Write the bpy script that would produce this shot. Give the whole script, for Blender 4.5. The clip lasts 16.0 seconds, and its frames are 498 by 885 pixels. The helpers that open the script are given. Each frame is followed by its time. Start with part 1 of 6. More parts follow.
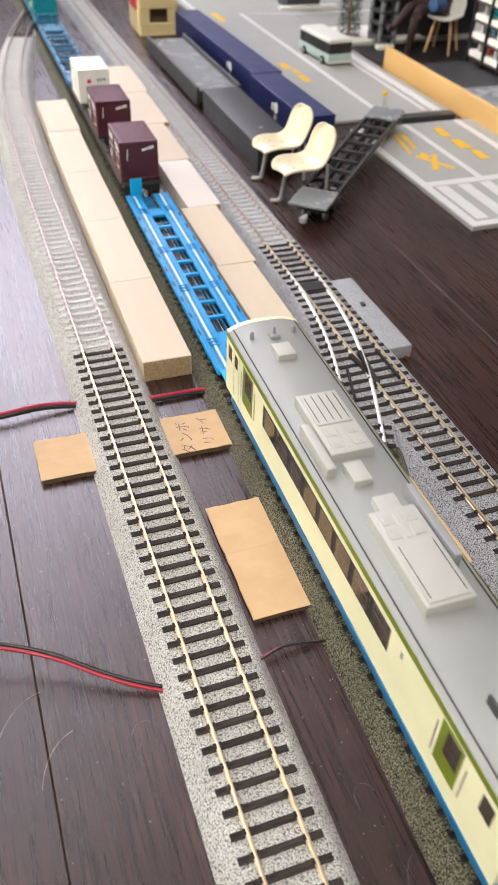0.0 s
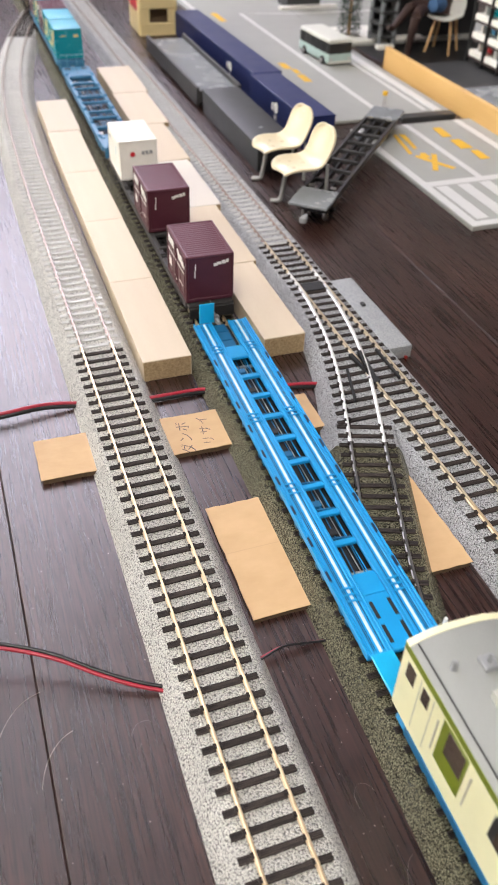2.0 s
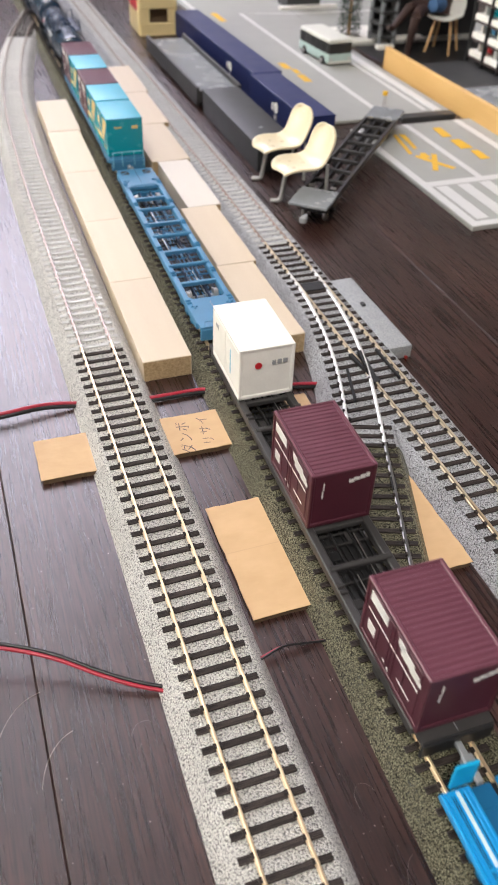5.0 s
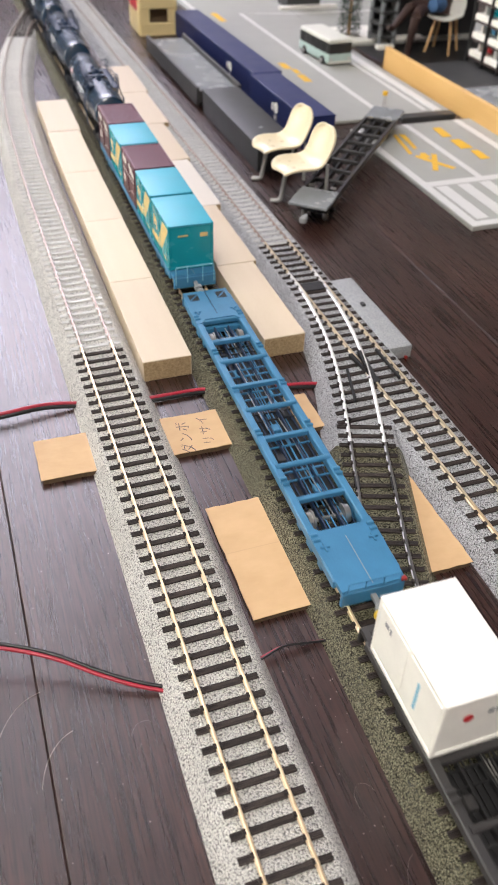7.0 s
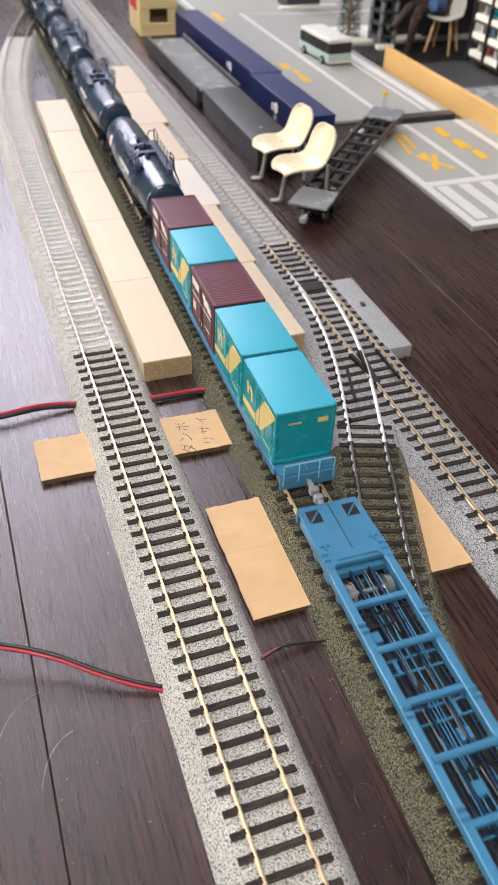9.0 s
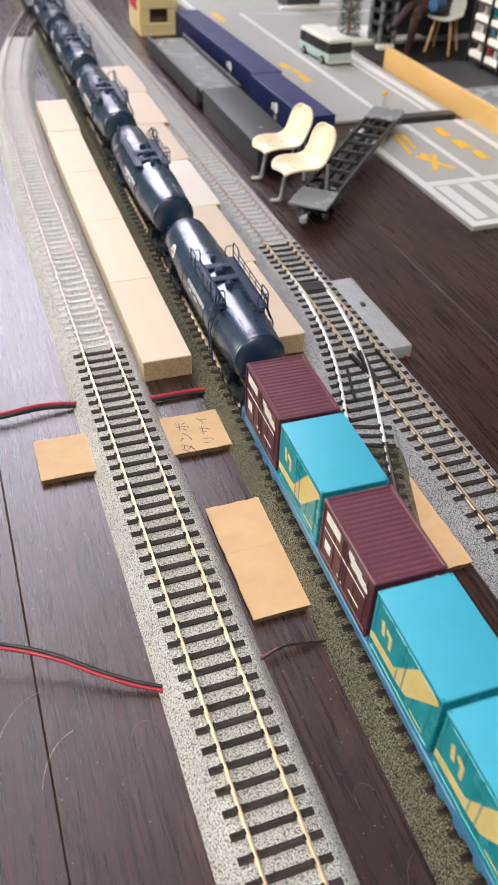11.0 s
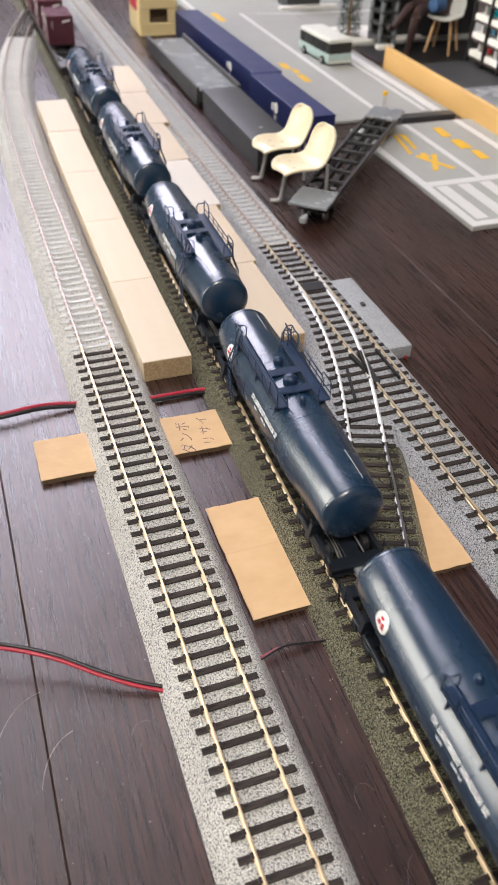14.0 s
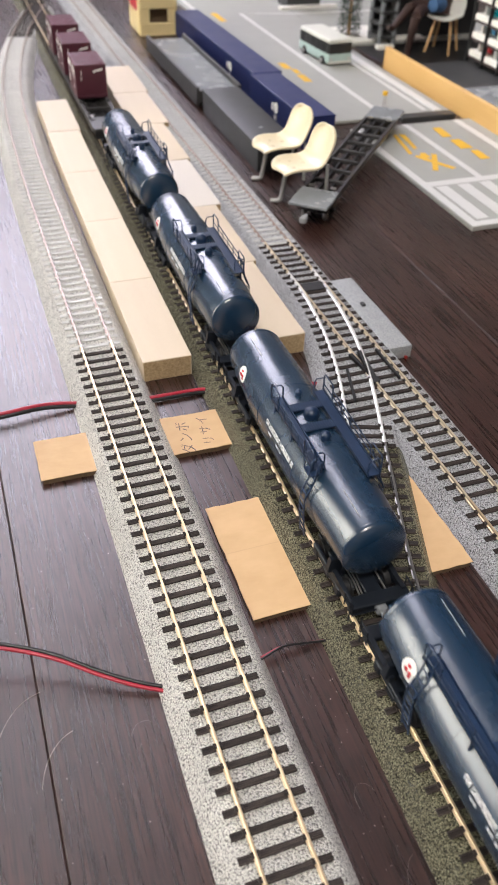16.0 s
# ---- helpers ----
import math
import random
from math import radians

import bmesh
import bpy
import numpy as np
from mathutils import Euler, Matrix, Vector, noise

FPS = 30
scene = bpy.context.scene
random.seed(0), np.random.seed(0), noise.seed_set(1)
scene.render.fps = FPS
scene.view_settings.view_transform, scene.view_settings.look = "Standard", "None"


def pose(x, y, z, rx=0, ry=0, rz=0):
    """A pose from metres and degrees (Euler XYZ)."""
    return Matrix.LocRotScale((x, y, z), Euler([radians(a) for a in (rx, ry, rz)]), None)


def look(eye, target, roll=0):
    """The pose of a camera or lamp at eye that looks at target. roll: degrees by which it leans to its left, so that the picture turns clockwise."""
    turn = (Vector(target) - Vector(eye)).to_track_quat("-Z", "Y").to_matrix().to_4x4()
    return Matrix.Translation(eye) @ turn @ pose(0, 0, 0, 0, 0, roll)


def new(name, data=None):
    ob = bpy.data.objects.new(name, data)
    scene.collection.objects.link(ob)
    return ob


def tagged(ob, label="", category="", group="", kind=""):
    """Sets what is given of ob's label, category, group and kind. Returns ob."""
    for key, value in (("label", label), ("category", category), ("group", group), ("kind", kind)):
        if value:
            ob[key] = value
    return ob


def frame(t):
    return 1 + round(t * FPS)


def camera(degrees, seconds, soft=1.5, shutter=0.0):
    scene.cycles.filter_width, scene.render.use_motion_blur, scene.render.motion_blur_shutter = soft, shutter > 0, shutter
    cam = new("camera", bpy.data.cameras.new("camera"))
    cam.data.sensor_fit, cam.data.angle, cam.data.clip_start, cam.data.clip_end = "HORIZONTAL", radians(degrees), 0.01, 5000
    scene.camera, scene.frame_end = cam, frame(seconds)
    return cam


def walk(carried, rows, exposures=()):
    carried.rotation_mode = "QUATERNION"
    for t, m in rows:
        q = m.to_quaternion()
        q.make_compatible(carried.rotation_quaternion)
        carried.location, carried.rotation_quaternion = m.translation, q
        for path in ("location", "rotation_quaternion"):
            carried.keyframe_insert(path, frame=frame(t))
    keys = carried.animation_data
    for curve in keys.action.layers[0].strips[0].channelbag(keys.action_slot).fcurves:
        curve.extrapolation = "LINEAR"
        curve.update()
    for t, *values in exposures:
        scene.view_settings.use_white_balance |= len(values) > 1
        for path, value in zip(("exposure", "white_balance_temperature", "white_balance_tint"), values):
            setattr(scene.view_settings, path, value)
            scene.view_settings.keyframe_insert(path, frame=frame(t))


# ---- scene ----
# A model railway on a dark wooden floor. Sizes below are in millimetres and scaled by MM.
MM = 0.001
cam = camera(34.573, 16.0, soft=0.6, shutter=0.3)
EYE = (-0.05395, 0.0, 0.26915)
YAW, PITCH = 0.364543, 0.697507
AIM = (EYE[0] + math.sin(YAW) * math.cos(PITCH), EYE[1] + math.cos(YAW) * math.cos(PITCH), EYE[2] - math.sin(PITCH))
VIEW = look(EYE, AIM, 2.32)
walk(cam, [(0.0, VIEW), (16.0, VIEW)], exposures=[(0.0, 0.04, 6500, 10.5), (16.0, 0.04, 6500, 10.5)])
cam.data.dof.use_dof = True
cam.data.dof.focus_distance = 0.35
cam.data.dof.aperture_fstop = 27.0

# ---- light ----
world = bpy.data.worlds.new("room_air")
scene.world = world
world.use_nodes = True
world.node_tree.nodes["Background"].inputs[0].default_value = (0.75, 0.83, 1.0, 1)
world.node_tree.nodes["Background"].inputs[1].default_value = 0.2


def area_lamp(name, where, target, sx, sy, power, colour):
    data = bpy.data.lights.new(name, "AREA")
    data.shape, data.size, data.size_y, data.energy, data.color = "RECTANGLE", sx, sy, power, colour
    ob = new(name, data)
    ob.matrix_world = look(where, target)
    return ob


area_lamp("ceiling_lamp_light", (-0.75, -0.95, 2.46), (-0.75, -0.95, 0), 0.9, 0.5, 66, (1.0, 0.94, 0.87))
# Added fill with no known lamp, tuned for the floor's glare.
area_lamp("far_ceiling_fill_light", (-0.45, 1.9, 2.46), (-0.45, 1.9, 0), 1.2, 1.3, 13, (0.95, 0.92, 1.0))
area_lamp("window_light", (0.0, 2.74, 1.62), (0.0, 0, 1.62), 1.1, 1.4, 32, (0.89, 0.87, 1.0))

# ---- materials ----


def mat(name, col, rough=0.5, metal=0.0, var=0.12, scale=250.0, bump=0.15, bscale=1500.0, stretch=(1, 1, 1), col2=None, coat=0.0, rnd=0.0, spec=0.5, depth=0.0003, sharp=0.35):
    m = bpy.data.materials.new(name)
    m.use_nodes = True
    nt = m.node_tree
    b = nt.nodes["Principled BSDF"]
    tc = nt.nodes.new("ShaderNodeTexCoord")
    mp = nt.nodes.new("ShaderNodeMapping")
    mp.inputs["Scale"].default_value = stretch
    nt.links.new(tc.outputs["Object"], mp.inputs["Vector"])
    n1 = nt.nodes.new("ShaderNodeTexNoise")
    n1.inputs["Scale"].default_value, n1.inputs["Detail"].default_value = scale, 5
    n2 = nt.nodes.new("ShaderNodeTexNoise")
    n2.inputs["Scale"].default_value, n2.inputs["Detail"].default_value = bscale, 3
    for n in (n1, n2):
        nt.links.new(mp.outputs[0], n.inputs["Vector"])
    ramp = nt.nodes.new("ShaderNodeMix")
    ramp.data_type = "RGBA"
    c2 = col2 or [min(1, c * (1 + var * 2)) for c in col]
    c1 = col if col2 else [c * (1 - var * 2) for c in col]
    ramp.inputs[6].default_value, ramp.inputs[7].default_value = (*c1, 1), (*c2, 1)
    mix = nt.nodes.new("ShaderNodeMath")
    mix.operation = "MULTIPLY_ADD"
    mix.inputs[1].default_value, mix.inputs[2].default_value = 0.35, 0.0
    add = nt.nodes.new("ShaderNodeMath")
    add.operation = "MULTIPLY_ADD"
    add.inputs[1].default_value = 0.65
    nt.links.new(n2.outputs["Fac"], mix.inputs[0])
    nt.links.new(n1.outputs["Fac"], add.inputs[0])
    nt.links.new(mix.outputs[0], add.inputs[2])
    con = nt.nodes.new("ShaderNodeMapRange")
    con.inputs[1].default_value, con.inputs[2].default_value = 0.5 - sharp, 0.5 + sharp
    nt.links.new(add.outputs[0], con.inputs[0])
    nt.links.new(con.outputs[0], ramp.inputs[0])
    out = ramp.outputs[2]
    if rnd:
        info = nt.nodes.new("ShaderNodeObjectInfo")
        mr = nt.nodes.new("ShaderNodeMapRange")
        mr.inputs[3].default_value, mr.inputs[4].default_value = 1 - rnd, 1 + rnd
        nt.links.new(info.outputs["Random"], mr.inputs[0])
        hsv = nt.nodes.new("ShaderNodeHueSaturation")
        nt.links.new(mr.outputs[0], hsv.inputs["Value"])
        nt.links.new(out, hsv.inputs["Color"])
        out = hsv.outputs[0]
    nt.links.new(out, b.inputs["Base Color"])
    rr = nt.nodes.new("ShaderNodeMapRange")
    rr.inputs[3].default_value, rr.inputs[4].default_value = max(0.02, rough - 0.08), min(1, rough + 0.08)
    nt.links.new(n1.outputs["Fac"], rr.inputs[0])
    nt.links.new(rr.outputs[0], b.inputs["Roughness"])
    b.inputs["Metallic"].default_value = metal
    b.inputs["Coat Weight"].default_value = coat
    b.inputs["Specular IOR Level"].default_value = spec
    if bump:
        bp = nt.nodes.new("ShaderNodeBump")
        bp.inputs["Strength"].default_value, bp.inputs["Distance"].default_value = bump, depth
        nt.links.new(n2.outputs["Fac"], bp.inputs["Height"])
        nt.links.new(bp.outputs[0], b.inputs["Normal"])
    return m


def gravel(name, dark, light, scale, gap=(0.38, 0.80), spread=(0.62, 1.25), rough=0.42):
    """Moulded plastic ballast: small rounded grains, the shade in their gaps painted dark."""
    m = bpy.data.materials.new(name)
    m.use_nodes = True
    nt = m.node_tree
    b = nt.nodes["Principled BSDF"]
    tc = nt.nodes.new("ShaderNodeTexCoord")
    warp = nt.nodes.new("ShaderNodeTexNoise")
    warp.inputs["Scale"].default_value = scale * 0.5
    mixv = nt.nodes.new("ShaderNodeMix")
    mixv.data_type = "VECTOR"
    mixv.inputs[0].default_value = 0.0008
    nt.links.new(tc.outputs["Object"], warp.inputs["Vector"])
    nt.links.new(tc.outputs["Object"], mixv.inputs[4])
    nt.links.new(warp.outputs["Color"], mixv.inputs[5])
    v = nt.nodes.new("ShaderNodeTexVoronoi")
    v.inputs["Scale"].default_value = scale
    nt.links.new(mixv.outputs[1], v.inputs["Vector"])
    n = nt.nodes.new("ShaderNodeTexNoise")
    n.inputs["Scale"].default_value, n.inputs["Detail"].default_value = 60, 6
    nt.links.new(tc.outputs["Object"], n.inputs["Vector"])
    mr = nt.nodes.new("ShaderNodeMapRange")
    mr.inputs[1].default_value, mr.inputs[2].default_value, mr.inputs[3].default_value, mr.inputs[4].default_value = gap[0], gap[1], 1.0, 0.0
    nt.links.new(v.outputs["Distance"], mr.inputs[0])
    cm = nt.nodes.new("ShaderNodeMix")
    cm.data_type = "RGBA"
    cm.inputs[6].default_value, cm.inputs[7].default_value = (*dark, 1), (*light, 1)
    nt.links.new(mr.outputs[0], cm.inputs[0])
    cell = nt.nodes.new("ShaderNodeHueSaturation")
    sep = nt.nodes.new("ShaderNodeSeparateColor")
    nt.links.new(v.outputs["Color"], sep.inputs[0])
    vr = nt.nodes.new("ShaderNodeMapRange")
    vr.inputs[3].default_value, vr.inputs[4].default_value = spread[0], spread[1]
    nt.links.new(sep.outputs[0], vr.inputs[0])
    vm = nt.nodes.new("ShaderNodeMath")
    vm.operation = "MULTIPLY_ADD"
    vm.inputs[1].default_value, vm.inputs[2].default_value = 0.5, 0.75
    nt.links.new(n.outputs["Fac"], vm.inputs[0])
    vv = nt.nodes.new("ShaderNodeMath")
    vv.operation = "MULTIPLY"
    nt.links.new(vr.outputs[0], vv.inputs[0])
    nt.links.new(vm.outputs[0], vv.inputs[1])
    nt.links.new(vv.outputs[0], cell.inputs["Value"])
    nt.links.new(cm.outputs[2], cell.inputs["Color"])
    nt.links.new(cell.outputs[0], b.inputs["Base Color"])
    b.inputs["Roughness"].default_value = rough
    bp = nt.nodes.new("ShaderNodeBump")
    bp.inputs["Strength"].default_value, bp.inputs["Distance"].default_value = 1.0, 0.0009
    dome = nt.nodes.new("ShaderNodeMapRange")
    dome.inputs[1].default_value, dome.inputs[2].default_value, dome.inputs[3].default_value, dome.inputs[4].default_value = 0.05, 0.85, 1.0, 0.0
    nt.links.new(v.outputs["Distance"], dome.inputs[0])
    nt.links.new(dome.outputs[0], bp.inputs["Height"])
    nt.links.new(bp.outputs[0], b.inputs["Normal"])
    return m


def wood_floor(name):
    """Dark lacquered boards: long grain, soft broad patches, and a fine pebbled lacquer."""
    m = bpy.data.materials.new(name)
    m.use_nodes = True
    nt = m.node_tree
    b = nt.nodes["Principled BSDF"]
    tc = nt.nodes.new("ShaderNodeTexCoord")

    def field(scale, stretch, detail):
        mp = nt.nodes.new("ShaderNodeMapping")
        mp.inputs["Scale"].default_value = stretch
        nt.links.new(tc.outputs["Object"], mp.inputs["Vector"])
        n = nt.nodes.new("ShaderNodeTexNoise")
        n.inputs["Scale"].default_value, n.inputs["Detail"].default_value = scale, detail
        nt.links.new(mp.outputs[0], n.inputs["Vector"])
        return n.outputs["Fac"]
    fibre, pores = field(620, (1, 0.03, 1), 4), field(1100, (1, 0.06, 1), 2)
    patch, pebble = field(26, (1, 0.22, 1), 3), field(2600, (1, 0.7, 1), 1)

    def tint(fac, lo, hi, c0, c1):
        mr = nt.nodes.new("ShaderNodeMapRange")
        mr.inputs[1].default_value, mr.inputs[2].default_value = lo, hi
        nt.links.new(fac, mr.inputs[0])
        mx = nt.nodes.new("ShaderNodeMix")
        mx.data_type = "RGBA"
        mx.inputs[6].default_value, mx.inputs[7].default_value = (*c0, 1), (*c1, 1)
        nt.links.new(mr.outputs[0], mx.inputs[0])
        return mx

    def times(a, b2):
        mx = nt.nodes.new("ShaderNodeMix")
        mx.data_type, mx.blend_type = "RGBA", "MULTIPLY"
        mx.inputs[0].default_value = 1.0
        nt.links.new(a.outputs[2], mx.inputs[6])
        nt.links.new(b2.outputs[2], mx.inputs[7])
        return mx
    col = tint(patch, 0.3, 0.72, (0.025, 0.0116, 0.0094), (0.055, 0.0252, 0.0195))
    col = times(col, tint(fibre, 0.34, 0.66, (0.42, 0.40, 0.40), (1.45, 1.42, 1.40)))
    col = times(col, tint(pores, 0.36, 0.46, (0.50, 0.48, 0.48), (1.0, 1.0, 1.0)))
    nt.links.new(col.outputs[2], b.inputs["Base Color"])
    rr = nt.nodes.new("ShaderNodeMapRange")
    rr.inputs[1].default_value, rr.inputs[2].default_value, rr.inputs[3].default_value, rr.inputs[4].default_value = 0.3, 0.7, 0.25, 0.32
    nt.links.new(fibre, rr.inputs[0])
    nt.links.new(rr.outputs[0], b.inputs["Roughness"])
    b.inputs["Specular IOR Level"].default_value = 0.8
    normal = None
    for fac, strength, depth in ((pebble, 0.8, 0.00014), (pores, 0.25, 0.00008)):
        bp = nt.nodes.new("ShaderNodeBump")
        bp.inputs["Strength"].default_value, bp.inputs["Distance"].default_value = strength, depth
        nt.links.new(fac, bp.inputs["Height"])
        if normal:
            nt.links.new(normal, bp.inputs["Normal"])
        normal = bp.outputs[0]
    nt.links.new(normal, b.inputs["Normal"])
    return m


def glow(name, col, strength):
    m = bpy.data.materials.new(name)
    m.use_nodes = True
    b = m.node_tree.nodes["Principled BSDF"]
    b.inputs["Base Color"].default_value = (*col, 1)
    b.inputs["Emission Color"].default_value = (*col, 1)
    b.inputs["Emission Strength"].default_value = strength
    return m


M_FLOOR = wood_floor("dark_floor_wood")
M_WALL = mat("wall_paint", (0.13, 0.12, 0.11), 0.8, var=0.03, scale=4, bump=0.1, bscale=200)
M_CEIL = mat("ceiling_paint", (0.22, 0.21, 0.20), 0.85, var=0.03, scale=4, bump=0.1, bscale=200)
M_DARKWALL = mat("dark_cabinet_wood", (0.05, 0.04, 0.037), 0.6, var=0.2, scale=6, stretch=(5, 5, 0.6))
M_SKY = glow("window_daylight", (0.86, 0.82, 1.0), 3.4)
M_SKYLOW = glow("side_window_daylight", (1.0, 0.98, 0.88), 8.5)
M_PANEL = glow("ceiling_lamp_panel", (1.0, 0.96, 0.9), 9.0)
# Faint glow of the added far fill panel.
M_PANELDIM = glow("dim_ceiling_fill_panel", (0.92, 0.93, 1.0), 0.6)
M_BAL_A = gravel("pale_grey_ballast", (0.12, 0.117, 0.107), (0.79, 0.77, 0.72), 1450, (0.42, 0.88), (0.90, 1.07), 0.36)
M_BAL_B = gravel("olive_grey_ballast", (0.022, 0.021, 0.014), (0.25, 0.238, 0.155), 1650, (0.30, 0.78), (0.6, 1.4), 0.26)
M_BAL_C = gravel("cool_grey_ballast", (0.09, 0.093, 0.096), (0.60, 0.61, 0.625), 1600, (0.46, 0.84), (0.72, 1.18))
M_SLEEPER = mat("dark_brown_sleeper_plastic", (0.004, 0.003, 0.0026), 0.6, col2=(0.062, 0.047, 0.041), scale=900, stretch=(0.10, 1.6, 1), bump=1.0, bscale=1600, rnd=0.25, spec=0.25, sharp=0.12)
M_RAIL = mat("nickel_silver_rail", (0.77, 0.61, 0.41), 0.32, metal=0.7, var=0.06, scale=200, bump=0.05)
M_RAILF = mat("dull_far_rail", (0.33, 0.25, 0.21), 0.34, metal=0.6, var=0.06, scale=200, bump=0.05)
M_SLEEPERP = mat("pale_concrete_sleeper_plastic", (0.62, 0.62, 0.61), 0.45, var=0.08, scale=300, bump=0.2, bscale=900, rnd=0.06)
# Wagon blue with shade mixed in, for low and sunken parts.
M_BLUED = mat("shaded_blue_underframe_paint", (0.002, 0.115, 0.26), 0.5, var=0.08, scale=120, bump=0.06)
M_RAILT = mat("pale_turnout_rail", (0.66, 0.56, 0.41), 0.38, metal=0.55, var=0.05, scale=200, bump=0.05)
M_PALEWALL = mat("pale_wall_paint", (0.34, 0.335, 0.33), 0.8, var=0.03, scale=4, bump=0.1, bscale=200)
# Made light to bounce more onto the right-hand floor.
M_LIGHTWALL = mat("bounce_wall_paint", (0.66, 0.65, 0.63), 0.8, var=0.03, scale=4, bump=0.1, bscale=200)
M_RAILW = mat("bright_rail_top", (0.80, 0.79, 0.76), 0.36, metal=0.45, var=0.05, scale=200, bump=0.05)
M_RAILC = mat("grey_steel_rail", (0.20, 0.195, 0.185), 0.36, metal=0.7, var=0.08, scale=200, bump=0.05)
M_BLOCK = mat("pale_planed_wood", (0.57, 0.465, 0.33), 0.55, col2=(0.65, 0.55, 0.415), scale=30, stretch=(3, 0.4, 4), bump=0.15, bscale=600, rnd=0.05, sharp=0.35)
M_BLOCKW = mat("whitish_planed_wood", (0.64, 0.585, 0.50), 0.5, col2=(0.70, 0.645, 0.565), scale=30, stretch=(3, 0.4, 4), bump=0.12, bscale=600, sharp=0.35)
M_CARD = mat("brown_cardboard", (0.50, 0.32, 0.155), 0.62, col2=(0.62, 0.42, 0.225), scale=55, stretch=(1, 1.6, 1), bump=0.5, bscale=110, depth=0.0009, rnd=0.05)
# Cut edge colour darkened to carry the shade below the top liner.
M_CARDEDGE = mat("shaded_cut_cardboard_edge", (0.11, 0.07, 0.038), 0.9, var=0.25, scale=700, bump=0.8, bscale=900)
M_COVER = mat("pale_speckled_cover_plastic", (0.20, 0.21, 0.215), 0.55, col2=(0.42, 0.435, 0.44), scale=1100, bump=0.3, bscale=1400, sharp=0.2)
M_INK = mat("dark_marker_ink", (0.035, 0.03, 0.045), 0.6, var=0.3, scale=900, bump=0)
M_REDW = mat("red_wire_insulation", (0.36, 0.015, 0.035), 0.35, var=0.1)
M_BLKW = mat("black_wire_insulation", (0.012, 0.011, 0.012), 0.35, var=0.1)
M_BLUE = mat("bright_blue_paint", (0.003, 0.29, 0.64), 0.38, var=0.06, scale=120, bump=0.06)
M_CYAN = mat("light_blue_plate_paint", (0.006, 0.40, 0.72), 0.32, var=0.05, scale=120, bump=0.05)
M_KOKI = mat("steel_blue_paint", (0.045, 0.185, 0.335), 0.40, var=0.1, scale=120, bump=0.08)
M_GREYW = mat("dark_grey_wagon_paint", (0.038, 0.036, 0.036), 0.5, var=0.15, scale=120, bump=0.1)
M_BLACK = mat("black_underframe_plastic", (0.012, 0.012, 0.013), 0.5, var=0.2, scale=200, bump=0.1)
M_STEEL = mat("bare_steel", (0.55, 0.54, 0.52), 0.3, metal=0.9, var=0.06)
M_WHITE = mat("white_marking_paint", (0.78, 0.77, 0.74), 0.5, var=0.04, scale=300)
M_STRIPE = mat("pale_blue_white_stripe_paint", (0.58, 0.68, 0.74), 0.5, var=0.06, scale=200)
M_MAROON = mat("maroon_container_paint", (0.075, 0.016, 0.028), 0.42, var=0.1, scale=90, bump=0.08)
# Roof maroon made paler and pinker to carry the window's glare.
M_MAROOND = mat("sheen_maroon_roof_paint", (0.135, 0.045, 0.066), 0.34, var=0.1, scale=90, bump=0.08)
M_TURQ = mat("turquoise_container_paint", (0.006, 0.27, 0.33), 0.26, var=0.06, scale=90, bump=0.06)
# Lighter roof blue, partly own colour, partly window sheen painted in.
M_TURQR = mat("sky_blue_sheen_roof_paint", (0.045, 0.37, 0.51), 0.46, var=0.05, scale=90, bump=0.06)
M_GOLD = mat("gold_marking_paint", (0.66, 0.52, 0.20), 0.5, var=0.08, scale=300)
M_CONTW = mat("white_container_paint", (0.88, 0.86, 0.80), 0.38, var=0.05, scale=90, bump=0.06)
M_YELL = mat("yellow_painted_metal", (0.75, 0.52, 0.04), 0.45, var=0.08)
M_REDM = mat("red_marking_paint", (0.55, 0.02, 0.03), 0.5, var=0.06)
M_GREYM = mat("grey_marking_paint", (0.30, 0.31, 0.32), 0.5, var=0.06)
M_LBLUEM = mat("pale_blue_marking_paint", (0.25, 0.52, 0.66), 0.5, var=0.06)
M_CREAM = mat("cream_coach_paint", (0.86, 0.83, 0.55), 0.38, var=0.05, scale=60, bump=0.05)
M_GREEN = mat("olive_green_stripe_paint", (0.16, 0.20, 0.010), 0.4, var=0.08, scale=90, bump=0.05)
M_ROOF = mat("silver_grey_roof_paint", (0.29, 0.298, 0.282), 0.48, var=0.05, scale=60, bump=0.05)
M_ROOFGEAR = mat("pale_grey_roof_equipment_plastic", (0.46, 0.46, 0.42), 0.45, var=0.05, scale=90, bump=0.06)
M_WINDOW = mat("smoked_window_plastic", (0.075, 0.055, 0.042), 0.12, var=0.35, scale=60, bump=0)
M_TANK = mat("dark_blue_tank_paint", (0.010, 0.030, 0.062), 0.26, var=0.03, scale=60, bump=0.01, spec=1.0)
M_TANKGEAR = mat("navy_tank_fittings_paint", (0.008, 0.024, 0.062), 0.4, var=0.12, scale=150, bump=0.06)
M_TANKFRAME = mat("blue_black_frame_paint", (0.002, 0.005, 0.011), 0.55, var=0.12, scale=150, bump=0.06)
M_ENDGRAIN = mat("sawn_end_grain", (0.27, 0.18, 0.09), 0.8, col2=(0.50, 0.37, 0.21), scale=700, bump=0.8, bscale=1200, sharp=0.16)
M_NAVY = mat("navy_container_paint", (0.018, 0.027, 0.11), 0.42, var=0.08, scale=50, bump=0.06)
M_DKBOX = mat("charcoal_plastic", (0.042, 0.043, 0.045), 0.45, var=0.1, scale=60, bump=0.08)
M_GREYPL = mat("grey_wagon_plastic", (0.25, 0.265, 0.28), 0.26, var=0.12, scale=50, bump=0.08)
